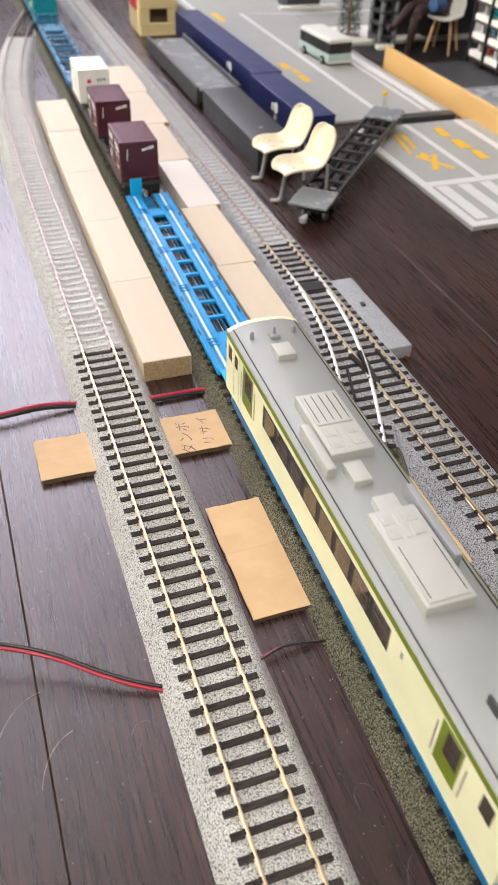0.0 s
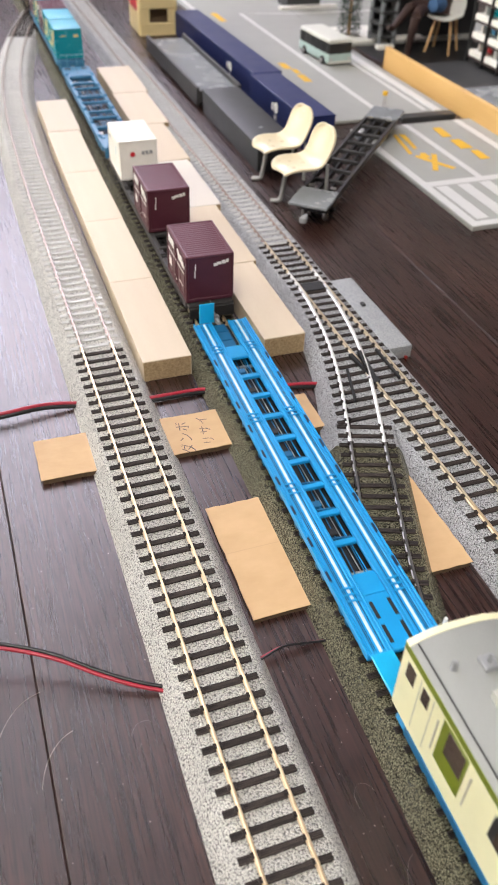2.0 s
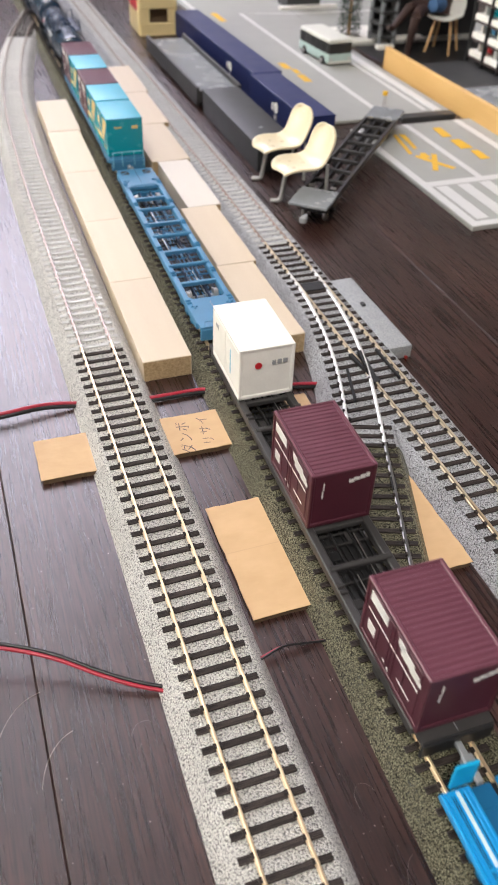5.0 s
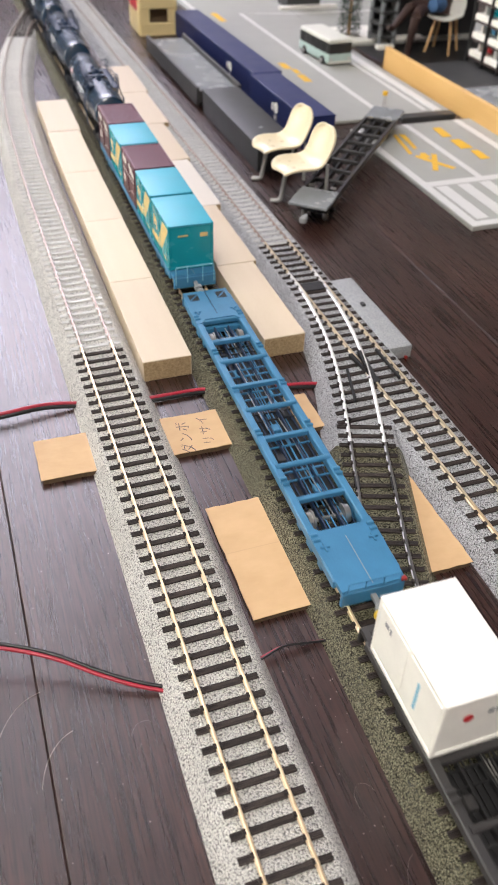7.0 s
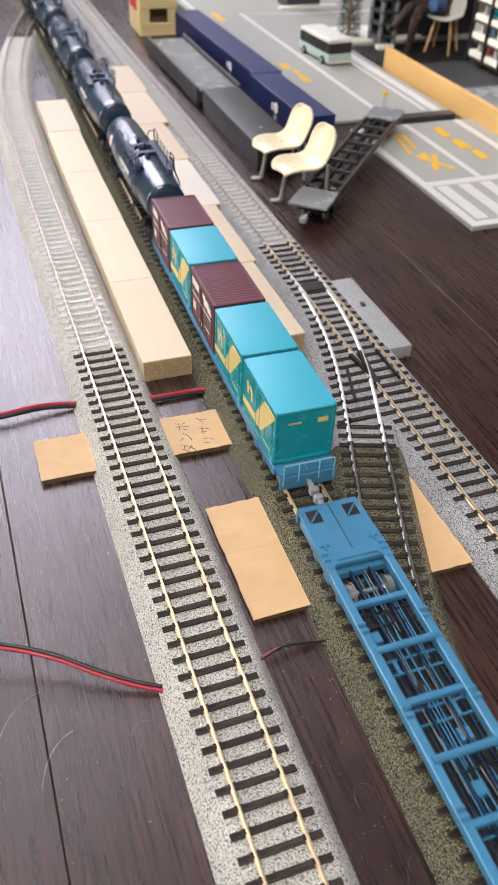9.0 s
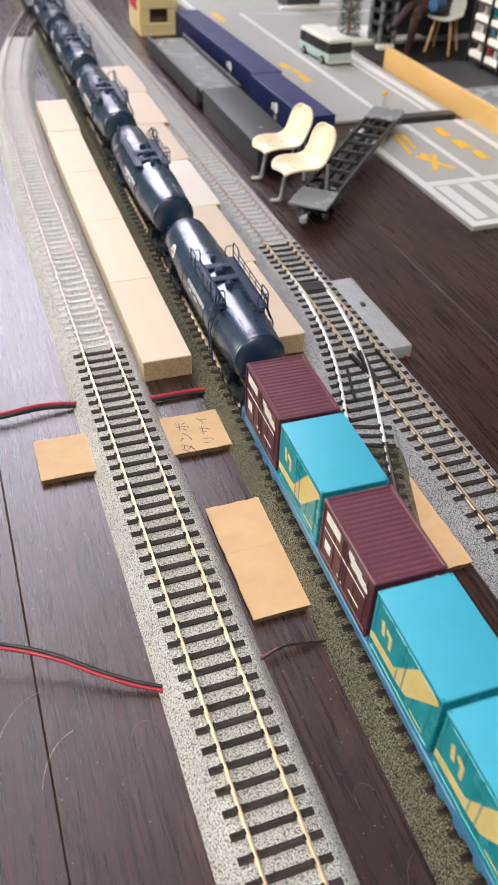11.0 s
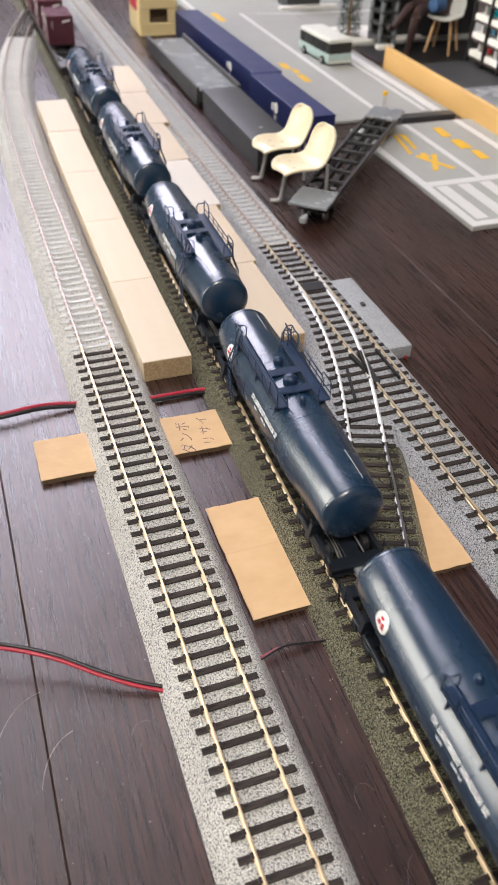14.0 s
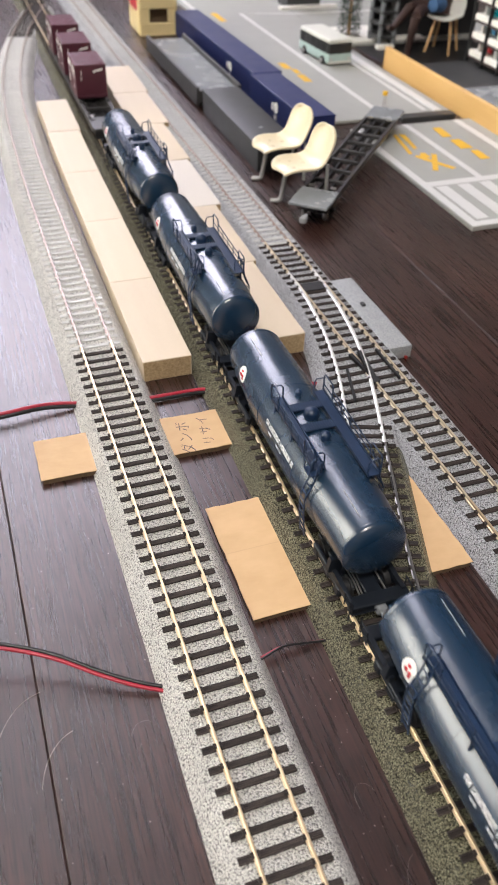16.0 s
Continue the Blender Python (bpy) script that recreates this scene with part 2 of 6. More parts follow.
M_SHELL = mat("ivory_moulded_plastic", (0.74, 0.65, 0.46), 0.28, var=0.008, scale=60, bump=0.02)
M_LEG = mat("grey_painted_metal", (0.42, 0.42, 0.40), 0.4, metal=0.3, var=0.08)
M_ROAD = mat("printed_grey_road_card", (0.34, 0.342, 0.318), 0.6, var=0.06, scale=40, bump=0.05)
M_RWHITE = mat("printed_white_road_marking", (0.60, 0.60, 0.58), 0.6, var=0.04, scale=60, bump=0.03)
M_RYELL = mat("printed_yellow_road_marking", (0.72, 0.42, 0.03), 0.6, var=0.08, scale=90, bump=0.03)
M_BOARD = mat("honey_plywood", (0.62, 0.36, 0.11), 0.55, col2=(0.74, 0.47, 0.18), scale=30, stretch=(3, 0.5, 6), bump=0.15)
M_CRATE = mat("yellow_crate_plastic", (0.80, 0.64, 0.33), 0.4, var=0.06, scale=60)
M_BUSW = mat("ivory_bus_paint", (0.72, 0.72, 0.66), 0.35, var=0.04)
M_BUST = mat("teal_bus_paint", (0.42, 0.55, 0.53), 0.35, var=0.06)
M_LWOOD = mat("beech_leg_wood", (0.55, 0.34, 0.16), 0.5, var=0.15, scale=90, stretch=(4, 4, 0.6))
M_FIG = mat("dark_brown_figure_paint", (0.05, 0.026, 0.022), 0.6, var=0.2, scale=90)
M_DENIM = mat("blue_cloth", (0.05, 0.12, 0.26), 0.8, var=0.2, scale=120)
M_SHELF = mat("dark_brown_building_wall", (0.055, 0.035, 0.032), 0.6, var=0.15, scale=80)
M_FOLI = mat("dark_green_foliage", (0.02, 0.045, 0.02), 0.7, var=0.4, scale=200, bump=0.5)
M_REDBLD = mat("red_plastic", (0.28, 0.025, 0.022), 0.45, var=0.08)
M_LINT = mat("pale_lint", (0.40, 0.35, 0.32), 0.8, var=0.1)

# ---- mesh tools ----


def box(bm, x0, x1, y0, y1, z0, z1, bevel=0.0, seg=2, taper=0.0):
    vs = [bm.verts.new((x, y, z)) for z in (z0, z1) for y in (y0, y1) for x in (x0, x1)]
    if taper:
        for v in vs[4:]:
            v.co.x += taper if v.co.x == x0 else -taper
            v.co.y += taper if v.co.y == y0 else -taper
    fs = [bm.faces.new([vs[i] for i in q]) for q in ((0, 2, 3, 1), (4, 5, 7, 6), (0, 1, 5, 4), (1, 3, 7, 5), (3, 2, 6, 7), (2, 0, 4, 6))]
    if bevel:
        es = list({e for f in fs for e in f.edges})
        bmesh.ops.bevel(bm, geom=es, offset=bevel, segments=seg, affect="EDGES", profile=0.6)


def obox(bm, p, q, w, h, up=(0, 0, 1)):
    """A bar of width w and height h from p to q."""
    p, q = Vector(p), Vector(q)
    d = (q - p).normalized()
    s = d.cross(Vector(up))
    s = s.normalized() if s.length > 1e-6 else Vector((1, 0, 0))
    u = s.cross(d)
    vs = []
    for c in (p, q):
        for a, b in ((-1, -1), (1, -1), (1, 1), (-1, 1)):
            vs.append(bm.verts.new(c + s * a * w / 2 + u * b * h / 2))
    for f in ((3, 2, 1, 0), (4, 5, 6, 7), (0, 1, 5, 4), (1, 2, 6, 5), (2, 3, 7, 6), (3, 0, 4, 7)):
        bm.faces.new([vs[i] for i in f])


def rings(bm, loops, cap=True, closed=True):
    """Skin a row of equal rings."""
    rows = [[bm.verts.new(p) for p in loop] for loop in loops]
    n = len(rows[0])
    for a, b in zip(rows, rows[1:]):
        for i in range(n if closed else n - 1):
            j = (i + 1) % n
            bm.faces.new((a[i], a[j], b[j], b[i]))
    if cap:
        bm.faces.new(rows[0][::-1])
        bm.faces.new(rows[-1])


def tube(bm, pts, r, n=8):
    """A round bar along a row of points."""
    pts = [Vector(p) for p in pts]
    loops = []
    for i, p in enumerate(pts):
        d = (pts[min(i + 1, len(pts) - 1)] - pts[max(i - 1, 0)]).normalized()
        s = d.cross(Vector((0, 0, 1)))
        s = s.normalized() if s.length > 1e-4 else Vector((1, 0, 0))
        u = s.cross(d)
        rr = r[i] if isinstance(r, (list, tuple)) else r
        loops.append([p + (s * math.cos(k * 2 * math.pi / n) + u * math.sin(k * 2 * math.pi / n)) * rr for k in range(n)])
    rings(bm, loops)


def lathe(bm, prof, centre, axis="z", n=20):
    """Turn a profile of (radius, along) about an axis through centre."""
    c = Vector(centre)
    loops = []
    for r, a in prof:
        loop = []
        for k in range(n):
            t = k * 2 * math.pi / n
            u, v = r * math.cos(t), r * math.sin(t)
            loop.append(c + Vector({"z": (u, v, a), "y": (u, a, v), "x": (a, u, v)}[axis]))
        loops.append(loop)
    rings(bm, loops)


def prism(bm, poly, z0, z1):
    rings(bm, [[(x, y, z0) for x, y in poly], [(x, y, z1) for x, y in poly]])


def finish(bm, name, m, smooth=None):
    bmesh.ops.recalc_face_normals(bm, faces=bm.faces)
    bmesh.ops.scale(bm, vec=(MM, MM, MM), verts=bm.verts)
    me = bpy.data.meshes.new(name)
    bm.to_mesh(me)
    bm.free()
    me.materials.append(m)
    if smooth:
        me.shade_smooth()
        me.set_sharp_from_angle(angle=radians(smooth))
    return me


def part(name, bm, material, parent, label="", smooth=None, at=None):
    ob = new(name, finish(bm, name, material, smooth))
    ob.parent = parent
    if at is not None:
        ob.location = [c * MM for c in at]
    return tagged(ob, label)


def thing(name, label, category, at=(0, 0, 0), rz=0.0, group="", kind=""):
    ob = new(name)
    ob.empty_display_size = 0.01
    ob.matrix_basis = pose(at[0] * MM, at[1] * MM, at[2] * MM, 0, 0, rz)
    return tagged(ob, label, category, group, kind)


def bm_box(*a, **k):
    bm = bmesh.new()
    box(bm, *a, **k)
    return bm

# ---- room ----
floor = thing("floor", "dark brown glossy wooden plank floor", "floor", kind="structure")
part("subfloor", bm_box(-2500, 3000, -2200, 2750, -20, -8), M_BLACK, floor)
WALL_T = 100


def wall(name, x0, x1, y0, y1, z0, z1, m, label):
    ob = part(name, bm_box(x0, x1, y0, y1, z0, z1), m, None)
    return tagged(ob, label, "wall", kind="structure")


wall("wall_south", -2600, 3100, -2300, -2200, -20, 2500, M_PALEWALL, "plain grey room wall behind the camera")
wall("wall_east", 3000, 3100, -2200, 2750, -20, 2500, M_DARKWALL, "dark panelled room wall")
north = tagged(new("wall_north"), "room wall with two bright windows", "wall", kind="structure")
WX0, WX1, WZ0, WZ1 = -620, 620, 800, 2400
# The right panel is an unseen reflector that brightens the floor.
for x0, x1, z0, z1, m in ((-2600, WX0, -20, 2500, M_WALL), (WX0, WX1, -20, WZ0, M_WALL), (WX0, WX1, WZ1, 2500, M_WALL), (WX1, 3100, -20, 2500, M_LIGHTWALL)):
    part("wall_panel", bm_box(x0, x1, 2750, 2850, z0, z1), m, north)
west = tagged(new("wall_west"), "plain grey room wall with a bright side window", "wall", kind="structure")
SY0, SY1, SZ0, SZ1 = 900, 2500, 80, 2050
for y0, y1, z0, z1 in ((-2200, SY0, -20, 2500), (SY0, SY1, -20, SZ0), (SY0, SY1, SZ1, 2500), (SY1, 2750, -20, 2500)):
    part("wall_panel", bm_box(-2600, -2500, y0, y1, z0, z1), M_WALL, west)
ceiling = tagged(part("ceiling", bm_box(-2600, 3100, -2300, 2850, 2500, 2600), M_CEIL, None), "white painted ceiling", "ceiling", kind="structure")
win = thing("window_1", "wide window with white frame and bright daylight", "window", kind="structure")
bm = bmesh.new()
for x0, x1, z0, z1 in ((WX0, WX0 + 40, WZ0, WZ1), (WX1 - 40, WX1, WZ0, WZ1), (WX0 + 40, WX1 - 40, WZ0, WZ0 + 40), (WX0 + 40, WX1 - 40, WZ1 - 40, WZ1), (-25, 25, WZ0 + 40, WZ1 - 40)):
    box(bm, x0, x1, 2770, 2820, z0, z1, 3)
part("window_frame", bm, M_WHITE, win)
back = tagged(part("backdrop", bm_box(WX0 - 300, WX1 + 300, 2950, 2960, WZ0 - 300, WZ1 + 300), M_SKY, None), "bright overcast sky outside the window", "sky", kind="structure")
win2 = thing("window_2", "low side window with white frame", "window", kind="structure")
bm = bmesh.new()
for y0, y1, z0, z1 in ((SY0, SY0 + 40, SZ0, SZ1), (SY1 - 40, SY1, SZ0, SZ1), (SY0 + 40, SY1 - 40, SZ0, SZ0 + 40), (SY0 + 40, SY1 - 40, SZ1 - 40, SZ1)):
    box(bm, -2580, -2530, y0, y1, z0, z1, 3)
part("window_frame", bm, M_WHITE, win2)
tagged(part("backdrop", bm_box(-2720, -2710, SY0 - 200, SY1 + 200, SZ0 - 60, SZ1 + 200), M_SKYLOW, None), "bright overcast sky outside the side window", "sky", kind="structure")
# Both panels are out of view; the far dim one is added fill.
for cx, cy, hx, hy in ((-750, -950, 450, 250), (-450, 1900, 600, 650)):
    lampfix = thing("ceiling_light", "added flat rectangular white ceiling light, unseen", "ceiling light", (cx, cy, 0), group="ceiling lights")
    part("frame", bm_box(-hx - 20, hx + 20, -hy - 20, hy + 20, 2485, 2499.5, 4), M_WHITE, lampfix)
    part("diffuser", bm_box(-hx, hx, -hy, hy, 2479, 2484.5), M_PANEL if cy < 0 else M_PANELDIM, lampfix)

# ---- tracks ----
PITCH_S = 7.69
ZS, ZR = 9.9, 12.0
TH = 0.015063
TX0 = 66.49


def on_train(along, lateral=0.0):
    return TX0 + along * math.sin(TH) + lateral * math.cos(TH), along * math.cos(TH) - lateral * math.sin(TH)


def path(x, y, heading, legs, step=PITCH_S):
    """Points (x, y, heading) every step along straight legs (length, 0) and arcs (length, degrees of turn to the right)."""
    out = [(x, y, radians(heading))]
    h = radians(heading)
    for length, turn in legs:
        n = max(1, round(length / step))
        for i in range(n):
            dh = radians(turn) / n
            h += dh / 2
            x, y = x + math.sin(h) * length / n, y + math.cos(h) * length / n
            h += dh / 2
            out.append((x, y, h))
    return out


def sweep(bm, pts, prof, off=0.0):
    rings(bm, [[(x + (off + u) * math.cos(h), y - (off + u) * math.sin(h), z) for u, z in prof] for x, y, h in pts])


BALLAST = [(-21.6, 0.0), (-20.8, 1.2), (-16.4, 8.3), (-15.0, 9.0), (15.0, 9.0), (16.4, 8.3), (20.8, 1.2), (21.6, 0.0)]
RAIL = [(-0.85, 9.9), (-0.85, 10.3), (-0.3, 10.5), (-0.3, 11.2), (-0.48, 11.35), (-0.48, 11.9), (-0.36, 12.0), (0.36, 12.0), (0.48, 11.9), (0.48, 11.35), (0.3, 11.2), (0.3, 10.5), (0.85, 10.3), (0.85, 9.9)]


def sleeper_mesh(x0, x1, clips, m=None):
    bm = bmesh.new()
    top = [(-1.25 + 2.5 * i / 8, ZS - (0.16 if i % 2 else 0.0) - (0.18 if i in (0, 8) else 0.0)) for i in range(9)]
    sec = [(-1.3, 8.2)] + top + [(1.3, 8.2)]
    rings(bm, [[(x, y, z) for y, z in sec] for x in (x0, x1)])
    for c in clips:
        for s in (-1, 1):
            box(bm, c + s * 1.0 - 0.55, c + s * 1.0 + 0.55, -0.9, 0.9, ZS - 0.1, 11.15)
    return finish(bm, "sleeper", m or M_SLEEPER)


SLEEPER = sleeper_mesh(-14.35, 14.35, (-8.75, 8.75))
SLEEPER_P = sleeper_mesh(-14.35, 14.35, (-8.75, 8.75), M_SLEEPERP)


def lay_sleepers(parent, pts, mesh=None, keep=lambda y: True, drop=0.0):
    for x, y, h in pts:
        if keep(y):
            ob = new("sleeper", mesh or SLEEPER)
            ob.parent = parent
            ob.matrix_basis = pose(x * MM, y * MM, -drop * MM, 0, 0, -math.degrees(h))


def track(label, pts, ballast, rail, mesh=None, keep=lambda y: True):
    t = thing("railway_track", label, "railway track", group="model railway tracks")
    bm = bmesh.new()
    sweep(bm, pts, BALLAST)
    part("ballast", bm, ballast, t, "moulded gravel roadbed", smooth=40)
    for off in (-8.75, 8.75):
        bm = bmesh.new()
        sweep(bm, pts, RAIL, off)
        part("rail", bm, rail, t, "shiny metal rail")
    lay_sleepers(t, pts[:-1], mesh, keep=keep)
    return t


left_pts = path(0.2, -116.3, 0, [(PITCH_S * 94, 0), (PITCH_S * 26, 2.5), (PITCH_S * 62, 16.0)])
lt = track("straight model track on pale grey moulded ballast", left_pts[:68], M_BAL_A, M_RAIL)
DARK_Y = 1105
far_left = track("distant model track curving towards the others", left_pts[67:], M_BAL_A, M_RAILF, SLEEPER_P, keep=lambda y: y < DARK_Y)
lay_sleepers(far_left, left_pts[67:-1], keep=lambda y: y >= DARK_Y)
x0, y0 = on_train(-1330, -0.8)
tr_pts = path(x0, y0, math.degrees(TH), [(PITCH_S * 516, 0)])
tt = track("straight model track on olive grey ballast under the train", tr_pts, M_BAL_B, M_RAIL, keep=lambda y: -60 < y < 1350)
bm = bmesh.new()
for x, y, h in tr_pts:
    if not -60 < y < 1350:
        obox(bm, (x - 14 * math.cos(h), y + 14 * math.sin(h), 9.05), (x + 14 * math.cos(h), y - 14 * math.sin(h), 9.05), 2.5, 1.7)
tagged(part("sleepers", bm, M_SLEEPER, tt), kind="stuff")
MX = 149.4
near_main = path(MX, -190, 0, [(PITCH_S * 53, 0)])
track("straight model track on cool grey ballast beside the turnout", near_main, M_BAL_C, M_RAIL)
Y_T0 = near_main[-1][1]
turn_pts = path(MX, Y_T0, 0, [(PITCH_S * 36, 0)])
Y_T1 = turn_pts[-1][1]
far_main = path(MX, Y_T1, 0, [(PITCH_S * 115, 0)])
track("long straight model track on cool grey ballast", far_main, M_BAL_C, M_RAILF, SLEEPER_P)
# diverging leg, running back towards the camera and joining the train's line
div_all = path(MX, 448, 180, [(145.9, 19.0), (104, 0), (139, -18.14)])
n_div = sum(1 for p in div_all if p[1] > 268)
curve_pts = div_all[n_div - 1:]
keep_curve = [p for p in curve_pts if p[0] - (TX0 + p[1] * TH) > 12]
ct = thing("railway_track", "curved model track on olive grey ballast joining the train's line", "railway track", group="model railway tracks")
bm = bmesh.new()
sweep(bm, curve_pts, [(u, z - 0.15 if z > 0 else 0) for u, z in BALLAST])
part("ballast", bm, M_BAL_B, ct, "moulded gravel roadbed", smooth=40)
for off, least in ((8.75, 20), (-8.75, 9)):
    bm = bmesh.new()
    sweep(bm, [p for p in curve_pts if p[0] - (TX0 + p[1] * TH) > least], RAIL, off)
    part("rail", bm, M_RAILC, ct)
lay_sleepers(ct, keep_curve, drop=0.2)
for x, y, h in keep_curve[4::9]:
    for off in (-8.75, 8.75):
        bm = bmesh.new()
        c = (x + off * math.cos(h), y - off * math.sin(h))
        d = (math.sin(h) * 4, math.cos(h) * 4)
        obox(bm, (c[0] - d[0], c[1] - d[1], 10.9), (c[0] + d[0], c[1] + d[1], 10.9), 2.4, 1.5)
        part("rail_joiner", bm, M_BLACK, ct)

to = thing("railway_turnout", "model railway turnout on cool grey ballast with black frog", "railway turnout")
bm = bmesh.new()
sweep(bm, turn_pts, BALLAST)
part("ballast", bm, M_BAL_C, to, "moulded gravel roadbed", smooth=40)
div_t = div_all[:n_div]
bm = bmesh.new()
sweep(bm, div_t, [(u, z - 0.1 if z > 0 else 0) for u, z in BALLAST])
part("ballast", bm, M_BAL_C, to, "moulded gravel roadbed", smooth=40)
for src, m in ((turn_pts, M_RAILT), (div_t, M_RAILW)):
    for off in (-8.75, 8.75):
        bm = bmesh.new()
        sweep(bm, src, [(u, z + (0.06 if m is M_RAILW else 0)) for u, z in RAIL], off)
        part("rail", bm, m, to, "silvery switch rail" if m is M_RAILW else "")


def div_x(y):
    a = min(div_all, key=lambda p: abs(p[1] - y))
    return a[0]


for x, y, h in turn_pts[:-1]:
    y += PITCH_S / 2
    gap = MX - div_x(y) if y < 448 else 0
    if gap < 30:
        me = sleeper_mesh(-14.35 - gap, 14.35, (8.75, -8.75, -8.75 - gap) if gap > 3 else (8.75, -8.75))
        ob = new("sleeper", me)
        ob.parent = to
        ob.location = (x * MM, y * MM, 0)
    else:
        lay_sleepers(to, [(x, y, 0)])
lay_sleepers(to, [p for p in div_t if MX - p[0] >= 29])
bm = bmesh.new()
frog = (142.0, 331.0)
obox(bm, (frog[0] + 3.5, frog[1] + 16, 11.0), (frog[0] - 1.5, frog[1] - 16, 11.0), 3.2, 2.1)
obox(bm, (frog[0] - 3.5, frog[1] + 14, 11.0), (frog[0] + 0.5, frog[1] - 15, 11.0), 2.2, 2.0)
part("frog", bm, M_BLACK, to, "black plastic frog")
for xg, yg, hg in ((MX + 6.2, 331, 0.0), (126.5, 318, 16.0)):
    bm = bmesh.new()
    r = radians(hg)
    obox(bm, (xg + 15 * math.sin(r), yg + 15 * math.cos(r), 11.0), (xg - 15 * math.sin(r), yg - 15 * math.cos(r), 11.0), 1.1, 2.0)
    part("guard_rail", bm, M_BLACK, to, "black plastic guard rail")
part("tie_bar", bm_box(MX - 7.4, MX + 9.6, 422.5, 432.5, 8.9, 10.5, 0.3), M_BLACK, to, "black tie bar")
bm = bmesh.new()
box(bm, 164.5, 181.0, 347, 434, 0.0, 8.8, 1.0)
part("switch_motor_cover", bm, M_COVER, to, "pale grey speckled switch motor cover", smooth=40)
part("indicator", bm_box(171, 173.5, 396, 400, 8.7, 10.4, 0.5), M_DKBOX, to, "small dark switch knob")
part("indicator", bm_box(176.4, 178.2, 345.6, 347.2, 0.3, 1.9, 0.3), M_REDBLD, to, "red plug")

# ---- wires, cardboard, blocks ----


def wire(label, m, pts, r=0.8):
    bm = bmesh.new()
    fine = []
    for (a, b, c, d) in zip([pts[0]] + pts[:-2], pts[:-1], pts[1:], pts[2:] + [pts[-1]]):
        for k in range(8):
            t = k / 8
            fine.append([0.5 * (2 * b[i] + (c[i] - a[i]) * t + (2 * a[i] - 5 * b[i] + 4 * c[i] - d[i]) * t * t + (3 * b[i] - a[i] - 3 * c[i] + d[i]) * t ** 3) for i in range(3)])
    fine.append(list(pts[-1]))
    tube(bm, fine, r, 8)
    ob = part("wire", bm, m, None, smooth=60)
    return tagged(ob, label, "wire", group="track feeder wires")


for m, dx, dy, dz, word in ((M_REDW, 0, 0, 0, "red"), (M_BLKW, 0.2, 1.7, 0.4, "black")):
    wire(word + " insulated feeder wire looped over the floor", m, [(-210 + dx, 250 + dy, 1.1 + dz), (-140, 228 + dy, 8 + dz), (-96, 209 + dy, 12 + dz), (-75, 200.5 + dy, 12 + dz), (-57.4, 192 + dy, 9.5 + dz), (-40.6, 180.7 + dy, 6 + dz), (-29, 174 + dy, 3.5 + dz), (-19, 169.5 + dy, 1.8 + dz)])
    wire(word + " insulated feeder wire running under the tracks", m, [(-150, 361 + dy * 0.8, 1.0 - dz * 2.4), (-95, 357 - dy * 0.9, 3 - dz * 2.4), (-60, 356 - dy * 0.9, 4.6 - dz * 2.4), (-38, 358 - dy * 0.9, 4.2 - dz * 2.4), (-20.8, 357 - dy * 0.9, 2.6 - dz * 2.4), (0, 352 - dy * 0.9, 1.3 - dz * 2.4), (22, 349.5 - dy * 0.9, 2.6 - dz * 2.4), (49, 349 - dy * 0.9, 2.4 - dz * 2.4), (75, 343 - dy * 0.9, 1.4 - dz * 2.4), (101, 339 - dy * 0.9, 2 - dz * 2.4), (119, 335 - dy * 0.9, 1.5 - dz * 2.4)], 1.15)
    wire(word + " insulated feeder wire between the two tracks", m, [(12, 170 - dy * 0.6, 1.2 + dz), (21.6, 172 - dy * 0.5, 2.6 + dz), (30, 173.6 - dy * 0.3, 3.0 + dz * 2), (38, 173.6 - dy * 0.5, 1.6 + dz * 3), (48, 172.8 - dy * 0.6, 0.6 + dz * 3), (58, 172 - dy * 0.6, 0.6 + dz)], 0.5)


def ragged(x0, x1, y0, y1, rnd, jig=0.55):
    pts = []
    for a, b in (((x0, y0), (x1, y0)), ((x1, y0), (x1, y1)), ((x1, y1), (x0, y1)), ((x0, y1), (x0, y0))):
        n = max(2, int(math.hypot(b[0] - a[0], b[1] - a[1]) / 4))
        for i in range(n):
            t = i / n
            j = 0 if i == 0 else rnd.uniform(-jig, jig) * 0.5
            dx, dy = b[0] - a[0], b[1] - a[1]
            ln = math.hypot(dx, dy)
            pts.append((a[0] + dx * t - dy / ln * j, a[1] + dy * t + dx / ln * j))
    return pts


def cardboard(label, x0, x1, y0, y1, seed, rz=0.0):
    rnd = random.Random(seed)
    t = thing("cardboard_strip", label, "cardboard", ((x0 + x1) / 2, (y0 + y1) / 2, 0), rz, group="cardboard shims")
    hx, hy = (x1 - x0) / 2, (y1 - y0) / 2
    poly = ragged(-hx, hx, -hy, hy, rnd)
    # Fluting and bottom liner take the edge colour with shade in it.
    for name, z0, z1, m, k in (("bottom_liner", 0.05, 0.5, M_CARDEDGE, 0.985), ("fluting", 0.5, 2.75, M_CARDEDGE, 0.985), ("top_liner", 2.75, 3.1, M_CARD, 1)):
        bm = bmesh.new()
        prism(bm, [(x * k, y * k) for x, y in poly], z0, z1)
        part(name, bm, m, t)
    return t


card1 = cardboard("torn brown cardboard strip with handwriting under the tracks", -46.5, 103, 298.5, 329, 3, -0.6)
card2 = cardboard("creased brown cardboard sheet under the tracks", 23.4, 127.2, 189.3, 257, 5, 0)
part("crease", bm_box(-51, -3, 3.5, 4.0, 3.0, 3.16), M_CARD, card2, "pressed crease line")


